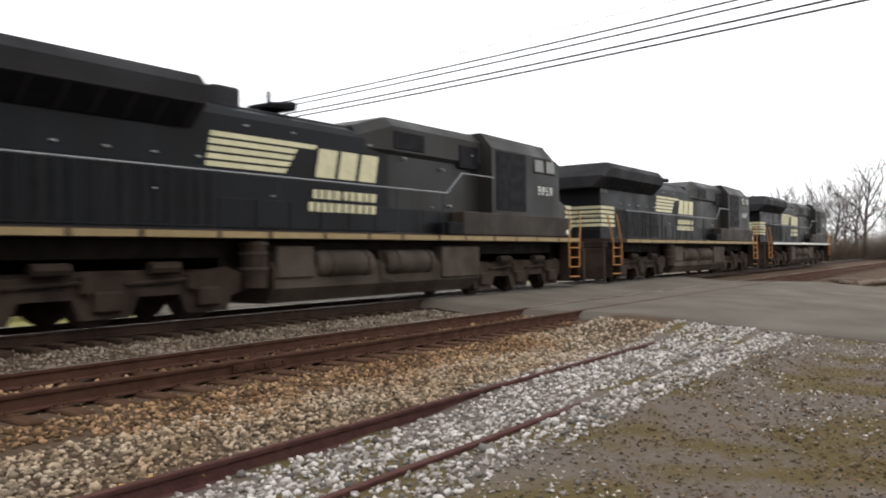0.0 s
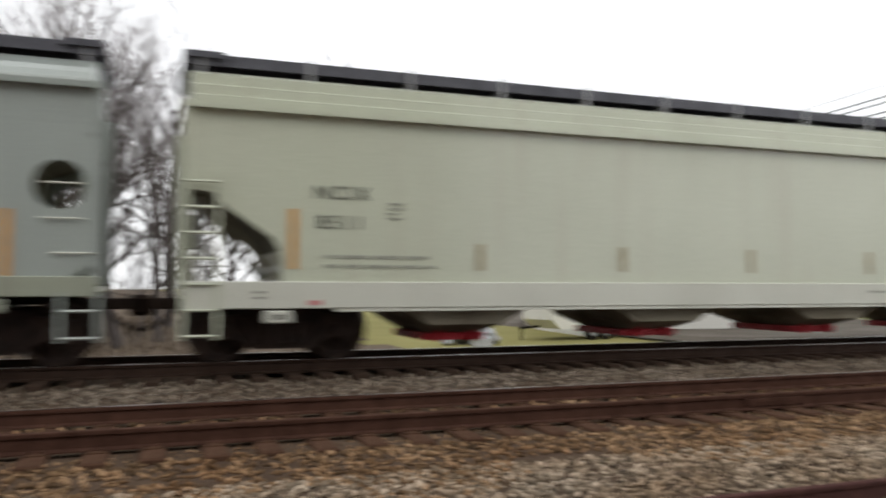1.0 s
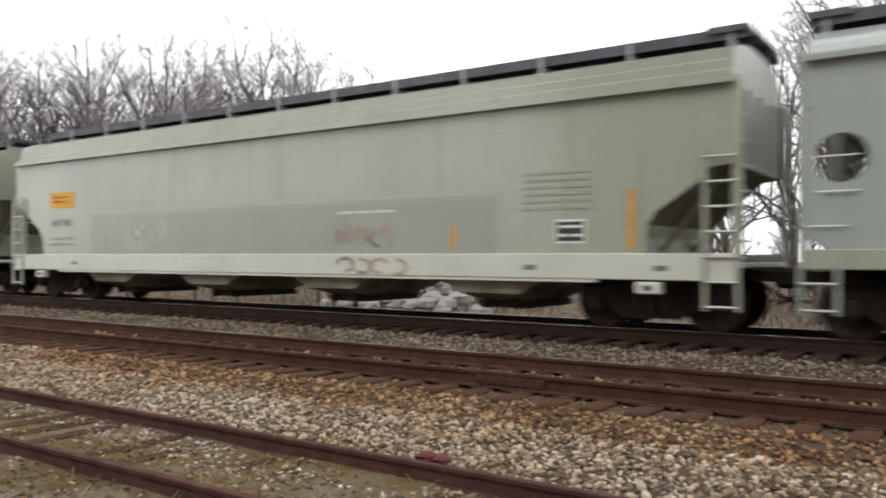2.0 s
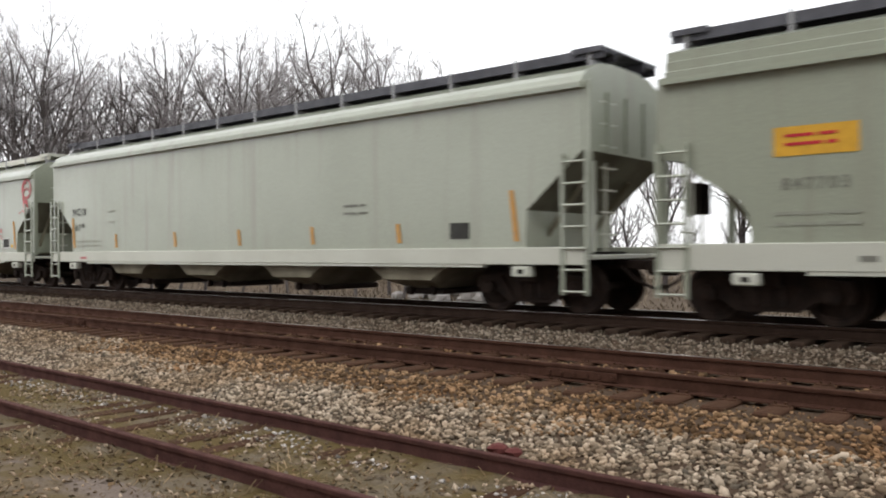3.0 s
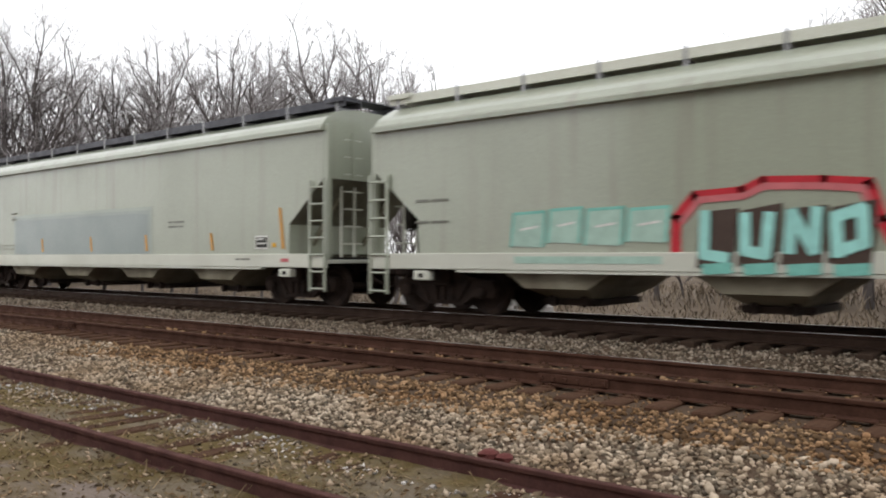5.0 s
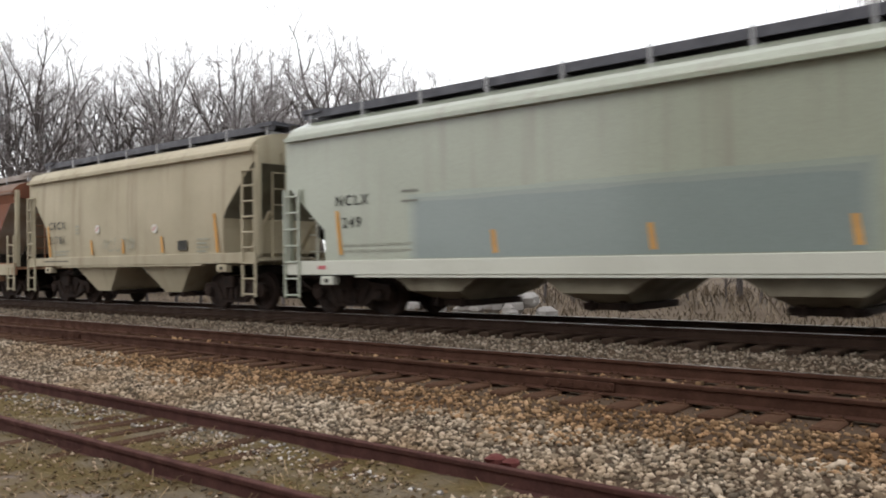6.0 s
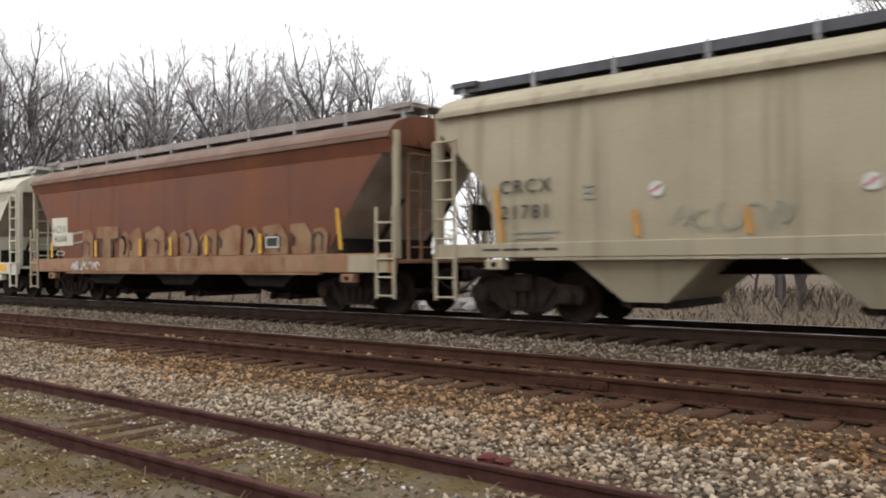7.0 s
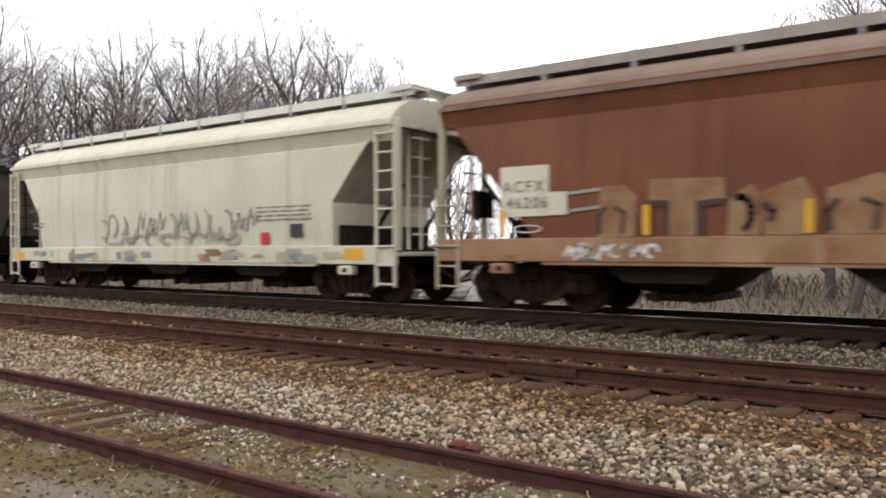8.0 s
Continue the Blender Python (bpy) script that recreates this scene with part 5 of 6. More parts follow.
locomotive("black diesel locomotive with cream emblem, dusty brown trucks and grey radiator", 14.5, "9959", "stripe")
locomotive("black diesel locomotive with cream safety stripes and yellow grab rails", 38.2, "8095", "stripe")
locomotive("black diesel locomotive with a white edge stripe", 61.9, "8051", "white_decal")


# ---- trees ----
def grow(shape, twigs, p, way, length, r, depth, rnd):
    """One limb that bends upwards and its forks; the thin ends go into twigs."""
    pts, q, w = [p], p, way
    for _ in range(4):
        w = (w + Vector((rnd.uniform(-1, 1), rnd.uniform(-1, 1), rnd.uniform(-0.35, 0.75))) * 0.2).normalized()
        q = q + w * (length / 4)
        pts.append(q)
    target = shape if r > 0.022 else twigs
    target.tube(pts if r > 0.012 else (pts[0], pts[2], pts[4]), r, 5 if r > 0.03 else 3, r * 0.55)
    if depth == 0:
        return
    for k in range(4):
        base = pts[rnd.choice((1, 2, 3, 3))] if k else pts[4]
        side = w.orthogonal()
        side.rotate(Matrix.Rotation(rnd.uniform(0, 6.283), 3, w))
        lean = rnd.uniform(0.55, 1.1) if k else 0.2
        grow(shape, twigs, base, (w + side * lean + Vector((0, 0, 0.12))).normalized(), length * rnd.uniform(0.45, 0.66), max(r * rnd.uniform(0.42, 0.58), 0.0065), depth - 1, rnd)


def bare_tree(seed, height, spread, depth=5):
    """A trunk that runs far up, steep limbs along it, a tall oval crown."""
    rnd = random.Random(seed)
    tree = thing("bare_tree", "bare winter tree with many thin twigs", "tree", group="bare trees")
    trunk, twigs = Shape(), Shape()
    line, q = [Vector((0, 0, 0))], Vector((0, 0, 0))
    for k in range(6):
        q = q + Vector((rnd.uniform(-0.3, 0.3), rnd.uniform(-0.3, 0.3), height * 0.11))
        line.append(q)
    trunk.tube(line, height * 0.0165, 6, height * 0.006)
    n = 13
    for k in range(n):
        f = 1.6 + 4.4 * k / (n - 1)
        i = min(int(f), 5)
        base = line[i].lerp(line[i + 1], f - i)
        a = 2.4 * k + rnd.uniform(-0.5, 0.5)
        up = rnd.uniform(0.85, 1.5) / spread + 0.25 * max(f - 3, 0)
        grow(trunk, twigs, base, Vector((math.cos(a), math.sin(a), up)).normalized(), height * (0.24 if f < 4 else 0.19) * rnd.uniform(0.85, 1.2), height * (0.0086 - 0.0007 * f), depth - 2, rnd)
    tall = max(v[2] for v in twigs.v)
    for s in (trunk, twigs):
        s.v = [(x, y, z * height / tall) for x, y, z in s.v]
    part("trunk", trunk, MAT["bark"], tree)
    part("crown", twigs, MAT["twig"], tree, "fine bare twigs")
    return tree


KINDS = [bare_tree(11, 15, 0.9, 6), bare_tree(12, 15, 1.1, 6), bare_tree(13, 15, 0.8, 6), bare_tree(14, 15, 1.0, 6), bare_tree(15, 15, 0.9, 5), bare_tree(16, 15, 1.1, 5)]
spots = []
rnd = random.Random(3)


def bearing(deg, dist, tall, kind):
    a = radians(deg)
    spots.append((dist * math.sin(a), dist * math.cos(a), tall, kind))


# the wood beyond the tracks: bearing and height, tree by tree, then fainter ranks behind
for k, (b, tall) in enumerate(((-70.4, 17.9), (-68.9, 17.9), (-67.0, 18.8), (-65.0, 19.1), (-63.5, 18.8), (-61.0, 17.0), (-58.9, 18.1), (-57.3, 19.1), (-55.0, 19.1), (-53.4, 18.5), (-51.6, 18.8), (-50.1, 19.4), (-47.7, 22.0), (-45.6, 20.0), (-43.6, 21.0), (-40.4, 19.0))):
    bearing(b, 61 + rnd.uniform(-2, 2), tall, k % 4)
    if k % 2:
        bearing(b - 1.0 + rnd.uniform(-0.4, 0.4), rnd.uniform(70, 80), tall * rnd.uniform(0.98, 1.08), (k + 2) % 4)
for k in range(7):
    bearing(-74 - k * 2.6, rnd.uniform(60, 72), rnd.uniform(15, 18), k % 4)
for b, d, h, k in ((-6.2, 38, 17.5, 1), (1.2, 40, 15.5, 0), (10.3, 40, 13.8, 2), (14.2, 43, 14.5, 2), (-14.5, 36, 12.4, 4), (-11.0, 33, 11.8, 5), (-3.0, 34, 11.5, 2), (-19, 37, 9.5, 0), (-24, 36, 8.5, 2), (-30, 38, 8.5, 3), (-36, 40, 8.8, 1), (5.5, 36, 10, 3), (-8.5, 30, 10, 2), (-16, 33, 9.5, 1), (-1.8, 27, 11, 4), (-4.6, 28, 12, 1), (0.6, 30, 10, 5), (-9.8, 26, 10.5, 4), (-7.2, 25, 8, 5), (3.0, 31, 8, 4)):
    bearing(b, d, h, k)
for k in range(34):
    bearing(-62 + 2.0 * k + rnd.uniform(-0.8, 0.8), rnd.uniform(31, 40), rnd.uniform(3.5, 5.5), 4 + k % 2)
for k in range(34):
    bearing(77.5 + 0.6 * k + rnd.uniform(-0.3, 0.3), rnd.uniform(125, 190), rnd.uniform(11, 16), 4 + k % 2)
for i, (x, y, tall, kind) in enumerate(spots):
    m = pose(x, y, ground_z(x, y) - 0.1, 0, 0, rnd.uniform(0, 360))
    t = copy_thing(KINDS[kind], m)
    t.scale = (tall / 15 * rnd.uniform(0.85, 1.1),) * 2 + (tall / 15,)
for k, t in enumerate(KINDS):
    t.matrix_basis = pose(-75 - 9 * k, 88 + 5 * k, -0.9)


def brush(x0, x1, y0, y1, n, tall, seed, label):
    """Dry undergrowth: many thin stems."""
    rnd = random.Random(seed)
    s = Shape()
    for _ in range(n):
        x, y = rnd.uniform(x0, x1), rnd.uniform(y0, y1)
        h = tall * rnd.uniform(0.35, 1.0) * (0.6 + 0.5 * noise.noise((x * 0.3, y * 0.3, 5)))
        z = ground_z(x, y) - 0.03
        w = (0.012 + 0.012 * rnd.random()) * (1 if x < 60 else 4)
        lx, ly = rnd.uniform(-0.9, 0.9) * h, rnd.uniform(-0.9, 0.9) * h
        s.add([(x - w, y, z), (x + w, y, z), (x + lx * 0.4 + w, y + ly * 0.4, z + h * 0.6), (x + lx * 0.4 - w, y + ly * 0.4, z + h * 0.6), (x + lx, y + ly, z + h)], [(0, 1, 2, 3), (3, 2, 4)])
    ob = part("undergrowth", s, MAT["brush"])
    tagged(ob, label, "undergrowth", kind="stuff")


brush(-70, 4, 27, 48, 6000, 1.2, 21, "dry brown undergrowth and saplings below the trees")
brush(-40, 6, 19, 27, 3500, 0.45, 22, "low dry weeds beyond the tracks")
brush(110, 200, 6, 45, 16000, 9.0, 23, "brown distant thicket")


# ---- things beyond the train ----
def chunk(shape, x, y, z, r, rnd, flat=0.7):
    ring = []
    for lat in (-0.9, -0.35, 0.4, 0.9):
        c = math.sqrt(1 - lat * lat)
        ring.append([(x + r * c * math.cos(q) * rnd.uniform(0.75, 1.2), y + r * c * math.sin(q) * rnd.uniform(0.75, 1.2), z + r * flat * lat) for q in (1.047 * k for k in range(6))])
    shape.rings(ring)


def rubble_heap(x, y, w, h, n, seed, key, label):
    rnd = random.Random(seed)
    heap = thing("rubble_heap", label, "rubble", pose(x, y, ground_z(x, y)))
    for k in range(n):
        d = rnd.uniform(0, 1)
        a = rnd.uniform(0, 6.283)
        s = Shape()
        chunk(s, w / 2 * d * math.cos(a), w / 3 * d * math.sin(a), max(h * (1 - d) * rnd.uniform(0.5, 1.0), 0.12), rnd.uniform(0.18, 0.42), rnd)
        part("chunk", s, MAT[key], heap)
    return heap


rubble_heap(-15.6, 22.2, 3.6, 1.7, 46, 4, "rubble", "heap of broken pale concrete and rubble")
rubble_heap(-20.5, 24.5, 4.0, 0.9, 30, 6, "rubble", "low heap of pale rubble in the weeds")
rubble_heap(10.2, 25.0, 2.2, 0.9, 18, 8, "tarp", "small heap of scrap and grey plastic sheeting")


def white_trailer(x, y, turn):
    """A low enclosed trailer on the grass."""
    t = thing("trailer", "low white enclosed trailer parked on the grass", "trailer", pose(x, y, ground_z(x, y), 0, 0, turn))
    part("body", Shape().prism_y([(-1.5, 0.75), (-1.1, 0.42), (1.7, 0.42), (1.9, 0.6), (1.9, 1.35), (-1.5, 1.35)], -0.85, 0.85), MAT["house_wall"], t)
    part("roof", Shape().block(-1.55, 1.95, -0.9, 0.9, 1.352, 1.43, 0.02), MAT["tarp"], t)
    part("rub_rail", Shape().block(-1.45, 1.88, -0.868, -0.852, 0.95, 1.02, 0.005), MAT["tarp"], t)
    for dx in (0.35, 1.0):
        wheel = part("wheel", Shape().lathe_y(dx, 0.3, [(0.06, -0.93), (0.17, -0.92), (0.3, -0.93), (0.3, -0.75), (0.1, -0.74)], 16), MAT["under"], t)
        part("rim", Shape().lathe_y(dx, 0.3, [(0.03, -0.945), (0.16, -0.94), (0.16, -0.92)], 12), MAT["tarp"], wheel)
    part("drawbar", Shape().tube([(-1.4, 0, 0.5), (-2.3, 0, 0.45)], 0.05, 6), MAT["under"], t)
    part("jack", Shape().tube([(-2.2, 0, 0.02), (-2.2, 0, 0.7)], 0.035, 6), MAT["under"], t)
    return t


white_trailer(14.6, 26.5, 12)


def build_house(x, y, w, d, h, turn):
    house = thing("house", "white clapboard house with grey shingle roof", "house", pose(x, y, ground_z(x, y) - 0.05, 0, 0, turn))
    part("wall", Shape().box(-w / 2, w / 2, -d / 2, d / 2, 0, h), MAT["house_wall"], house)
    s = Shape()
    for k in range(int(h / 0.16)):
        s.box(-w / 2 - 0.012, w / 2 + 0.012, -d / 2 - 0.012, d / 2 + 0.012, k * 0.16, k * 0.16 + 0.012)
    part("clapboard", s, MAT["house_wall"], house)
    roof = [(-d / 2 - 0.4, h - 0.05), (0, h + 1.9), (d / 2 + 0.4, h - 0.05), (d / 2 + 0.4, h + 0.12), (0, h + 2.1), (-d / 2 - 0.4, h + 0.12)]
    part("roof", Shape().prism_x(roof, -w / 2 - 0.3, w / 2 + 0.3), MAT["shingle"], house)
    for k in range(3):
        cx = -w / 2 + w * (k + 0.5) / 3
        win = part("window", Shape().block(cx - 0.55, cx + 0.55, -d / 2 - 0.05, -d / 2, 0.95, 2.25, 0.02), MAT["house_wall"], house)
        part("pane", Shape().box(cx - 0.45, cx + 0.45, -d / 2 - 0.06, -d / 2 - 0.045, 1.05, 2.15), MAT["glass"], win)
    return house


build_house(20.0, 30.0, 7.5, 6.0, 3.0, -8)
build_house(33.0, 38.0, 9.0, 7.0, 3.0, 5)

# unseen brick block behind the camera, added to shade the train's near side
def back_building():
    b = thing("brick_building", "unseen dark brick five-storey block with a flat roof, added to dim the train's near side", "building", pose(-2.0, -21.0, -0.75))
    part("wall", Shape().box(-17, 17, -6, 6, 0, 19.5), MAT["brick"], b)
    part("roof", Shape().block(-17.3, 17.3, -6.3, 6.3, 19.5, 20.0, 0.05), MAT["shingle"], b)
    for k in range(9):
        for z in (1.2, 4.9, 8.6, 12.3, 16.0):
            win = part("window", Shape().block(-15.4 + 3.6 * k, -13.8 + 3.6 * k, 5.98, 6.06, z, z + 2.0, 0.03), MAT["pole"], b)
            part("pane", Shape().box(-15.3 + 3.6 * k, -13.9 + 3.6 * k, 6.05, 6.075, z + 0.1, z + 1.9), MAT["glass"], win)


back_building()

# overhead lines over the road, hung between wooden poles
WIRES = [(0.0, 9.8, 0.032), (0.0, 9.55, 0.032), (0.0, 9.15, 0.036), (0.0, 8.92, 0.036), (-0.1, 10.25, 0.01)]
poles = ((34.4, 62.0), (22.0, -22.0))


def utility_pole(x, y):
    pole = thing("utility_pole", "weathered wooden utility pole with a cross-arm", "utility pole", pose(x, y, ground_z(x, y)), "utility poles")
    part("shaft", Shape().tube([(0, 0, 0), (0, 0, 12.6)], 0.17, 10, 0.11), MAT["pole"], pole)
    part("cross_arm", Shape().block(-2.0, 2.0, -0.06, 0.06, 11.1, 11.25, 0.01), MAT["pole"], pole)
    return pole


for x, y in poles:
    utility_pole(x, y)
for n, (x, z, r) in enumerate(WIRES):
    far, near = (34.4 + x, 62.0, z + 0.75), (22.0 + x, -22.0, z)
    pts = []
    for k in range(25):
        f = k / 24
        sag = 4 * f * (1 - f) * 0.9
        pts.append((far[0] + (near[0] - far[0]) * f, far[1] + (near[1] - far[1]) * f, far[2] + (near[2] - far[2]) * f - sag))
    tagged(part("overhead_wire", Shape().tube(pts, r, 5), MAT["wire"]), "thin black overhead wire crossing the road", "wire", "overhead wires")

# logs beyond the road
for k, (x, y, a) in enumerate(((41, 6.0, 20), (42.5, 5.2, -15), (44, 6.4, 60), (43, 4.4, 5))):
    log = part("log", Shape().tube([(-1.6, 0, 0), (0, 0.1, 0.05), (1.5, -0.05, 0.0)], 0.16, 8, 0.12), MAT["pole"])
    log.matrix_basis = pose(x, y, ground_z(x, y) + 0.14, 0, 0, a)
    tagged(log, "dark weathered log lying on the dirt", "log", "logs")


# ---- ballast, gravel, litter ----
ICO = [(0, 0, 1)] + [(0.894 * math.cos(1.2566 * k), 0.894 * math.sin(1.2566 * k), 0.447) for k in range(5)] + [(0.894 * math.cos(1.2566 * k + 0.628), 0.894 * math.sin(1.2566 * k + 0.628), -0.447) for k in range(5)] + [(0, 0, -1)]
ICO_F = [(0, 1 + k, 1 + (k + 1) % 5) for k in range(5)] + [(1 + k, 6 + k, 1 + (k + 1) % 5) for k in range(5)] + [(1 + (k + 1) % 5, 6 + k, 6 + (k + 1) % 5) for k in range(5)] + [(11, 6 + (k + 1) % 5, 6 + k) for k in range(5)]
OCT = [(1, 0, 0), (0, 1, 0), (-1, 0, 0), (0, -1, 0), (0, 0, 1), (0, 0, -1)]
OCT_F = [(0, 1, 4), (1, 2, 4), (2, 3, 4), (3, 0, 4), (1, 0, 5), (2, 1, 5), (3, 2, 5), (0, 3, 5)]


def stones(name, label, key, xs, ys, density, size, seed, fine=True, keep=None):
    """Loose angular stones strewn over a stretch of ground."""
    gen = np.random.default_rng(seed)
    n = int(density * (xs[1] - xs[0]) * (ys[1] - ys[0]))
    at = np.c_[gen.uniform(*xs, n), gen.uniform(*ys, n)]
    if keep is not None:
        at = at[[keep(x, y) for x, y in at]]
        n = len(at)
    z = np.array([ground_z(x, y) for x, y in at])
    base, tris = (np.array(ICO), np.array(ICO_F)) if fine else (np.array(OCT), np.array(OCT_F))
    r = gen.uniform(*size, n) * np.where(gen.random(n) < 0.12, 1.5, 1.0)
    turn = gen.uniform(0, 6.283, n)
    v = base[None] * gen.uniform(0.62, 1.25, (n, len(base), 1)) * np.stack([gen.uniform(0.8, 1.4, n), gen.uniform(0.6, 1.0, n), gen.uniform(0.5, 0.85, n)], 1)[:, None]
    tilt = gen.uniform(-0.6, 0.6, n)
    c, s = np.cos(tilt)[:, None], np.sin(tilt)[:, None]
    v = np.stack([v[..., 0] * c + v[..., 2] * s, v[..., 1], -v[..., 0] * s + v[..., 2] * c], -1)
    c, s = np.cos(turn)[:, None], np.sin(turn)[:, None]
    v = np.stack([v[..., 0] * c - v[..., 1] * s, v[..., 0] * s + v[..., 1] * c, v[..., 2]], -1) * r[:, None, None]
    v += np.c_[at, z + r * gen.uniform(0.0, 0.45, n)][:, None]
    f = (tris[None] + (np.arange(n) * len(base))[:, None, None]).reshape(-1, 3)
    mesh = bpy.data.meshes.new(name)
    mesh.vertices.add(n * len(base))
    mesh.vertices.foreach_set("co", v.ravel())
    mesh.loops.add(len(f) * 3)
    mesh.loops.foreach_set("vertex_index", f.ravel().astype(np.int32))
    mesh.polygons.add(len(f))
    mesh.polygons.foreach_set("loop_start", np.arange(0, len(f) * 3, 3, dtype=np.int32))
    mesh.update(calc_edges=True)
    mesh.materials.append(MAT[key])
    tagged(new(name, mesh), label, "gravel", kind="stuff")


off_rail = lambda x, y: abs(abs(y - S_Y) - 0.7525) > 0.07  # noqa: E731
stones("ballast_stones", "grey and rust-brown ballast stones on the track shoulder", "ballast", (-13, 13), (5.65, 6.95), 560, (0.018, 0.036), 1)
stones("ballast_stones", "rust-stained ballast stones beside the tie ends", "rust_ballast", (-14, 14), (6.1, 7.55), 420, (0.018, 0.036), 11, True, lambda x, y: noise.noise((x * 0.6, y * 1.2, 17)) + (y - 6.75) * 1.6 > -0.1)
stones("ballast_stones", "rust-stained ballast packed between the tie ends", "rust_ballast", (-14, 16), (7.45, 8.0), 110, (0.014, 0.026), 12, False)
stones("ballast_stones", "ballast stones farther along the shoulder", "ballast", (-32, -13), (5.65, 7.45), 420, (0.018, 0.036), 2, False)
stones("ballast_stones", "ballast stones between the two main tracks", "grey_ballast", (-30, 17), (10.2, 11.9), 330, (0.02, 0.04), 3, False)
stones("ballast_stones", "ballast stones packed between dark tie ends", "grey_ballast", (-30, 17), (11.8, 12.5), 170, (0.02, 0.04), 13, False)
stones("ballast_stones", "ballast stones between the rails", "rust_ballast", (-16, 17), (8.15, 9.5), 70, (0.025, 0.05), 4, False)
stones("ballast_stones", "ballast stones near the road", "ballast", (13, 16.4), (5.65, 7.5), 260, (0.024, 0.046), 5, False)
stones("pale_gravel", "pale grey gravel filling the siding", "white_gravel", (1.5, 17), (3.3, 5.75), 300, (0.016, 0.036), 6, True, off_rail)
stones("pale_gravel", "fine grey gravel trodden into the lot", "grey_ballast", (2, 17), (-4, 3.4), 130, (0.009, 0.022), 14, False)
stones("pale_gravel", "scattered pale gravel on the dirt lot", "white_gravel", (2, 17), (-4, 3.3), 60, (0.012, 0.03), 7, False, lambda x, y: noise.noise((x * 0.35, y * 0.5, 9)) > -0.1 - 0.25 * (y - 2.2))
stones("pale_gravel", "patches of pale gravel in the mossy siding", "ballast", (-18, 1.5), (4.6, 5.75), 150, (0.014, 0.034), 8, False, lambda x, y: off_rail(x, y) and noise.noise((x * 0.8, y * 0.9, 30)) > -0.05)
stones("pale_gravel", "sparse gravel in the mossy siding and path", "ballast", (-18, 2.5), (-4.0, 4.6), 50, (0.012, 0.034), 9, False, lambda x, y: off_rail(x, y))


stones("pale_gravel", "pale gravel along the inner side of the rail", "white_gravel", (-14, 1.5), (4.95, 5.42), 130, (0.012, 0.03), 10, False, lambda x, y: noise.noise((x * 0.9, y, 33)) > -0.1)


def straw(xs, ys, n, seed, label, key, ln=(0.06, 0.22)):
    rnd = random.Random(seed)
    s = Shape()
    for _ in range(n):
        x, y = rnd.uniform(*xs), rnd.uniform(*ys)
        if noise.noise((x * 0.8, y * 0.9, 40)) < -0.15 or not off_rail(x, y):
            continue
        a, l = rnd.uniform(0, 6.283), rnd.uniform(*ln)
        w, z, lift = rnd.uniform(0.002, 0.006), ground_z(x, y) + 0.004, rnd.uniform(0.0, 0.5) * l
        dx, dy = math.cos(a), math.sin(a)
        s.add([(x - dy * w, y + dx * w, z), (x + dy * w, y - dx * w, z), (x + dx * l * 0.6 + dy * w, y + dy * l * 0.6 - dx * w, z + lift), (x + dx * l * 0.6 - dy * w, y + dy * l * 0.6 + dx * w, z + lift), (x + dx * l, y + dy * l, z + lift * 0.7)], [(0, 1, 2, 3), (3, 2, 4)])
    tagged(part("dead_grass", s, MAT[key]), label, "grass", kind="stuff")


straw((-16, 2), (1.5, 5.4), 5200, 61, "dead straw lying in the siding", "straw")
straw((-16, 2), (2.5, 5.4), 5200, 62, "matted moss and short dead grass", "moss", (0.03, 0.1))
def litter(xs, ys, n, seed, label):
    """Curled dead leaves and bark chips."""
    rnd = random.Random(seed)
    s = Shape()
    for _ in range(n):
        x, y = rnd.uniform(*xs), rnd.uniform(*ys)
        if noise.noise((x * 0.7, y * 0.8, 50)) < -0.2 or not off_rail(x, y):
            continue
        a, l, z = rnd.uniform(0, 6.283), rnd.uniform(0.012, 0.038), ground_z(x, y) + 0.006
        c, d = l * math.cos(a), l * math.sin(a)
        s.add([(x - c, y - d, z), (x + d * 0.6, y - c * 0.6, z + rnd.uniform(0, 0.02)), (x + c, y + d, z + rnd.uniform(0, 0.025)), (x - d * 0.6, y + c * 0.6, z + rnd.uniform(0, 0.02))], [(0, 1, 2), (0, 2, 3)])
    tagged(part("leaf_litter", s, MAT["litter"]), label, "leaves", kind="stuff")


litter((-15, 3), (-4.0, 5.5), 13000, 71, "brown dead leaves and chips on the siding")
litter((3, 15), (-4, 3.6), 6000, 72, "brown dead leaves and chips on the lot")
straw((6, 14), (0.5, 4.0), 2500, 63, "sparse dead grass on the gravel lot", "moss", (0.03, 0.1))

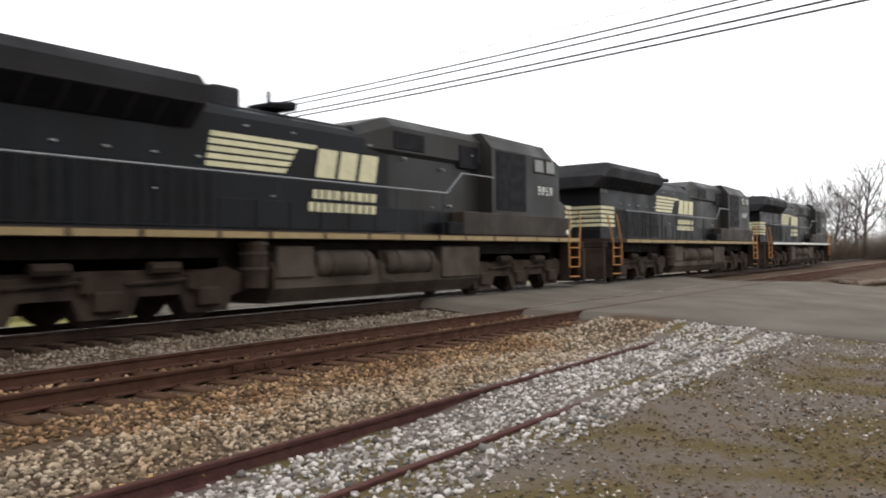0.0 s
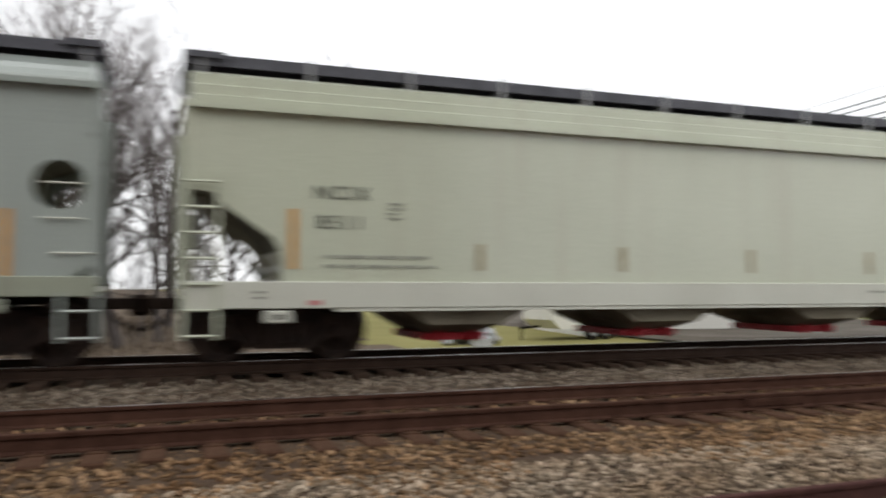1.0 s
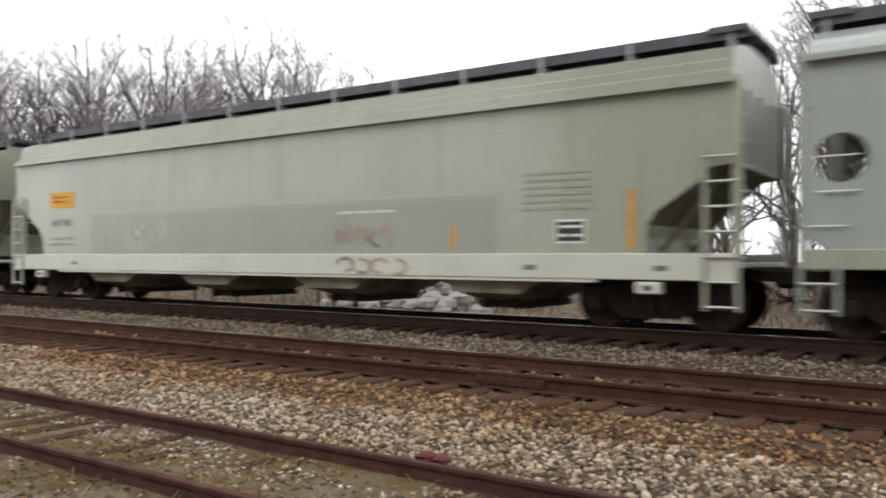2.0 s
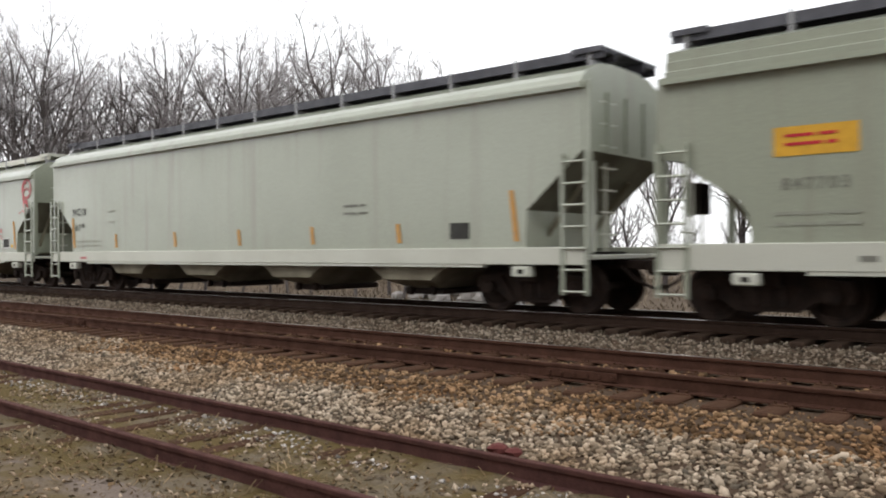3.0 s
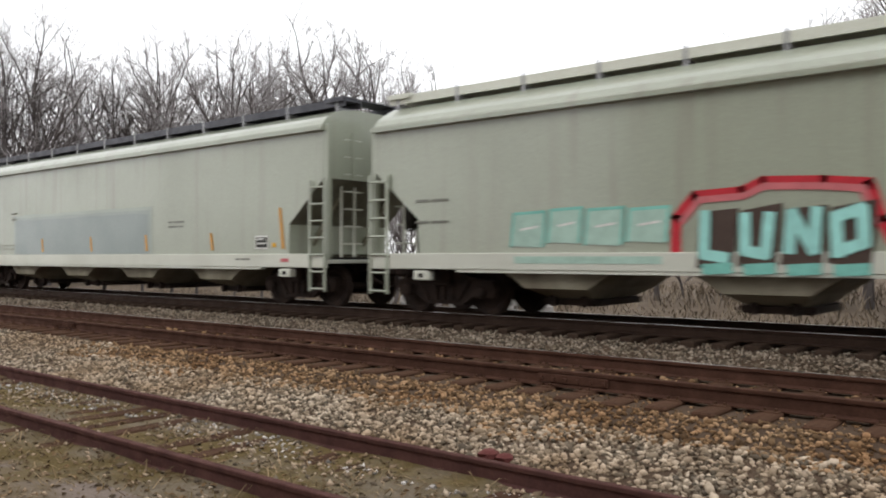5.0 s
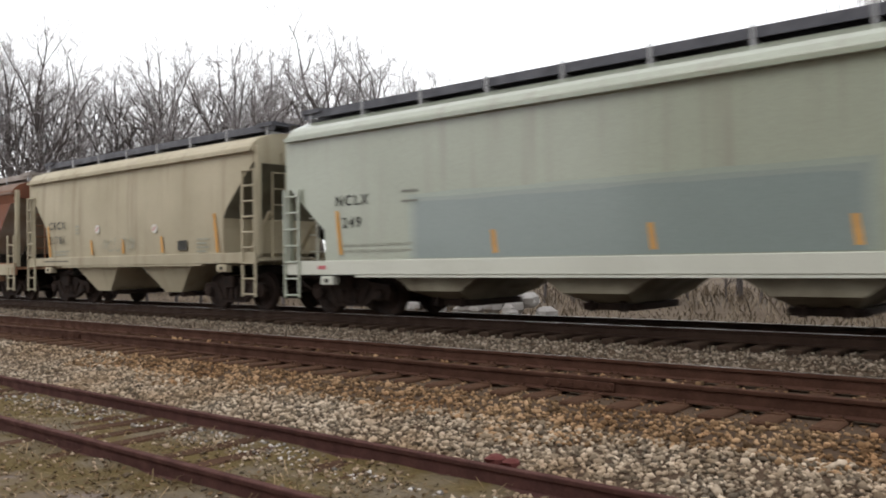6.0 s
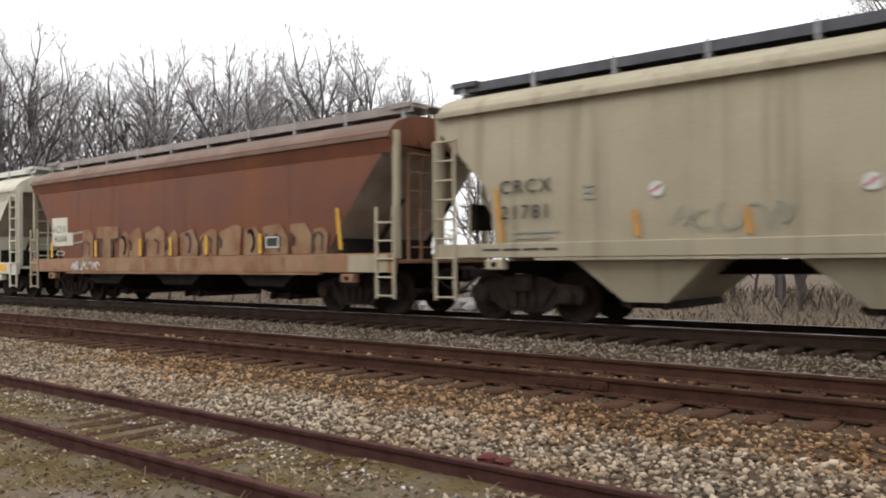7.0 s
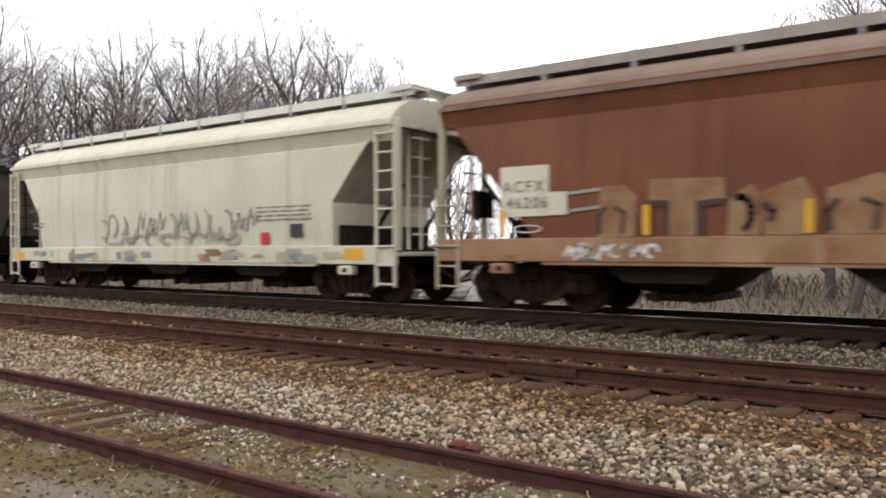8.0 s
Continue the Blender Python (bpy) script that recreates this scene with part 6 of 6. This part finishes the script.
red_stone = Shape()
chunk(red_stone, 0, 0, 0, 0.11, random.Random(2), 0.5)
chunk(red_stone, 0.16, 0.02, -0.01, 0.09, random.Random(5), 0.5)
ob = part("red_stone", red_stone, MAT["stone_red"])
ob.matrix_basis = pose(-4.18, 5.83, ground_z(-4.18, 5.83) + 0.06)
tagged(ob, "dark red broken brick lying on the ballast", "brick")
s, rnd = Shape(), random.Random(12)
for _ in range(26):
    x, y, a = rnd.uniform(-0.3, 0.4), rnd.uniform(-0.12, 0.12), rnd.uniform(0, 6.283)
    l = rnd.uniform(0.04, 0.09)
    s.add([(x - l * math.cos(a), y - l * math.sin(a), rnd.uniform(0, 0.05)), (x + l * 0.5 * math.sin(a), y - l * 0.5 * math.cos(a), rnd.uniform(0, 0.06)), (x + l * math.cos(a), y + l * math.sin(a), rnd.uniform(0, 0.05)), (x - l * 0.5 * math.sin(a), y + l * 0.5 * math.cos(a), rnd.uniform(0, 0.06))], [(0, 1, 2, 3)])
ob = part("fallen_leaves", s, MAT["leaf"])
ob.matrix_basis = pose(4.0, 5.62, ground_z(4.0, 5.62) + 0.04)
tagged(ob, "small drift of tan fallen leaves beside the rail", "leaves", kind="stuff")

# ties, one by one
for track, key, plates, span in ((track_main, "tie", True, (-42, 16.9)), (track_train, "dark_tie", False, (-42, 16.9)), (track_siding, "tie", False, (-16, 4))):
    mesh = tie_mesh("tie", key, plates)
    rnd = random.Random(len(key))
    x = span[0]
    while x < span[1]:
        tie = part("tie", mesh, None, track)
        tie.matrix_basis = pose(x + rnd.uniform(-0.02, 0.02), rnd.uniform(-0.05, 0.05), (rnd.uniform(-0.004, 0.008) if track is not track_siding else rnd.uniform(-0.03, 0.04)), 0, 0, rnd.uniform(-1.2, 1.2))
        x += 0.495

# ---- the train rolls at a steady pace ----
SPEED = 17.11


def motions():
    for car, x in MOVERS:
        walk(car, [(t, pose(x + SPEED * t, T_Y, T_Z)) for t in range(9)])
    for wheel, x, r in WHEELS:
        turn = math.degrees(SPEED / r)
        walk(wheel, [(k / 30, pose(x, 0, r, 0, turn * k / 30, 0)) for k in range(241)])


motions()
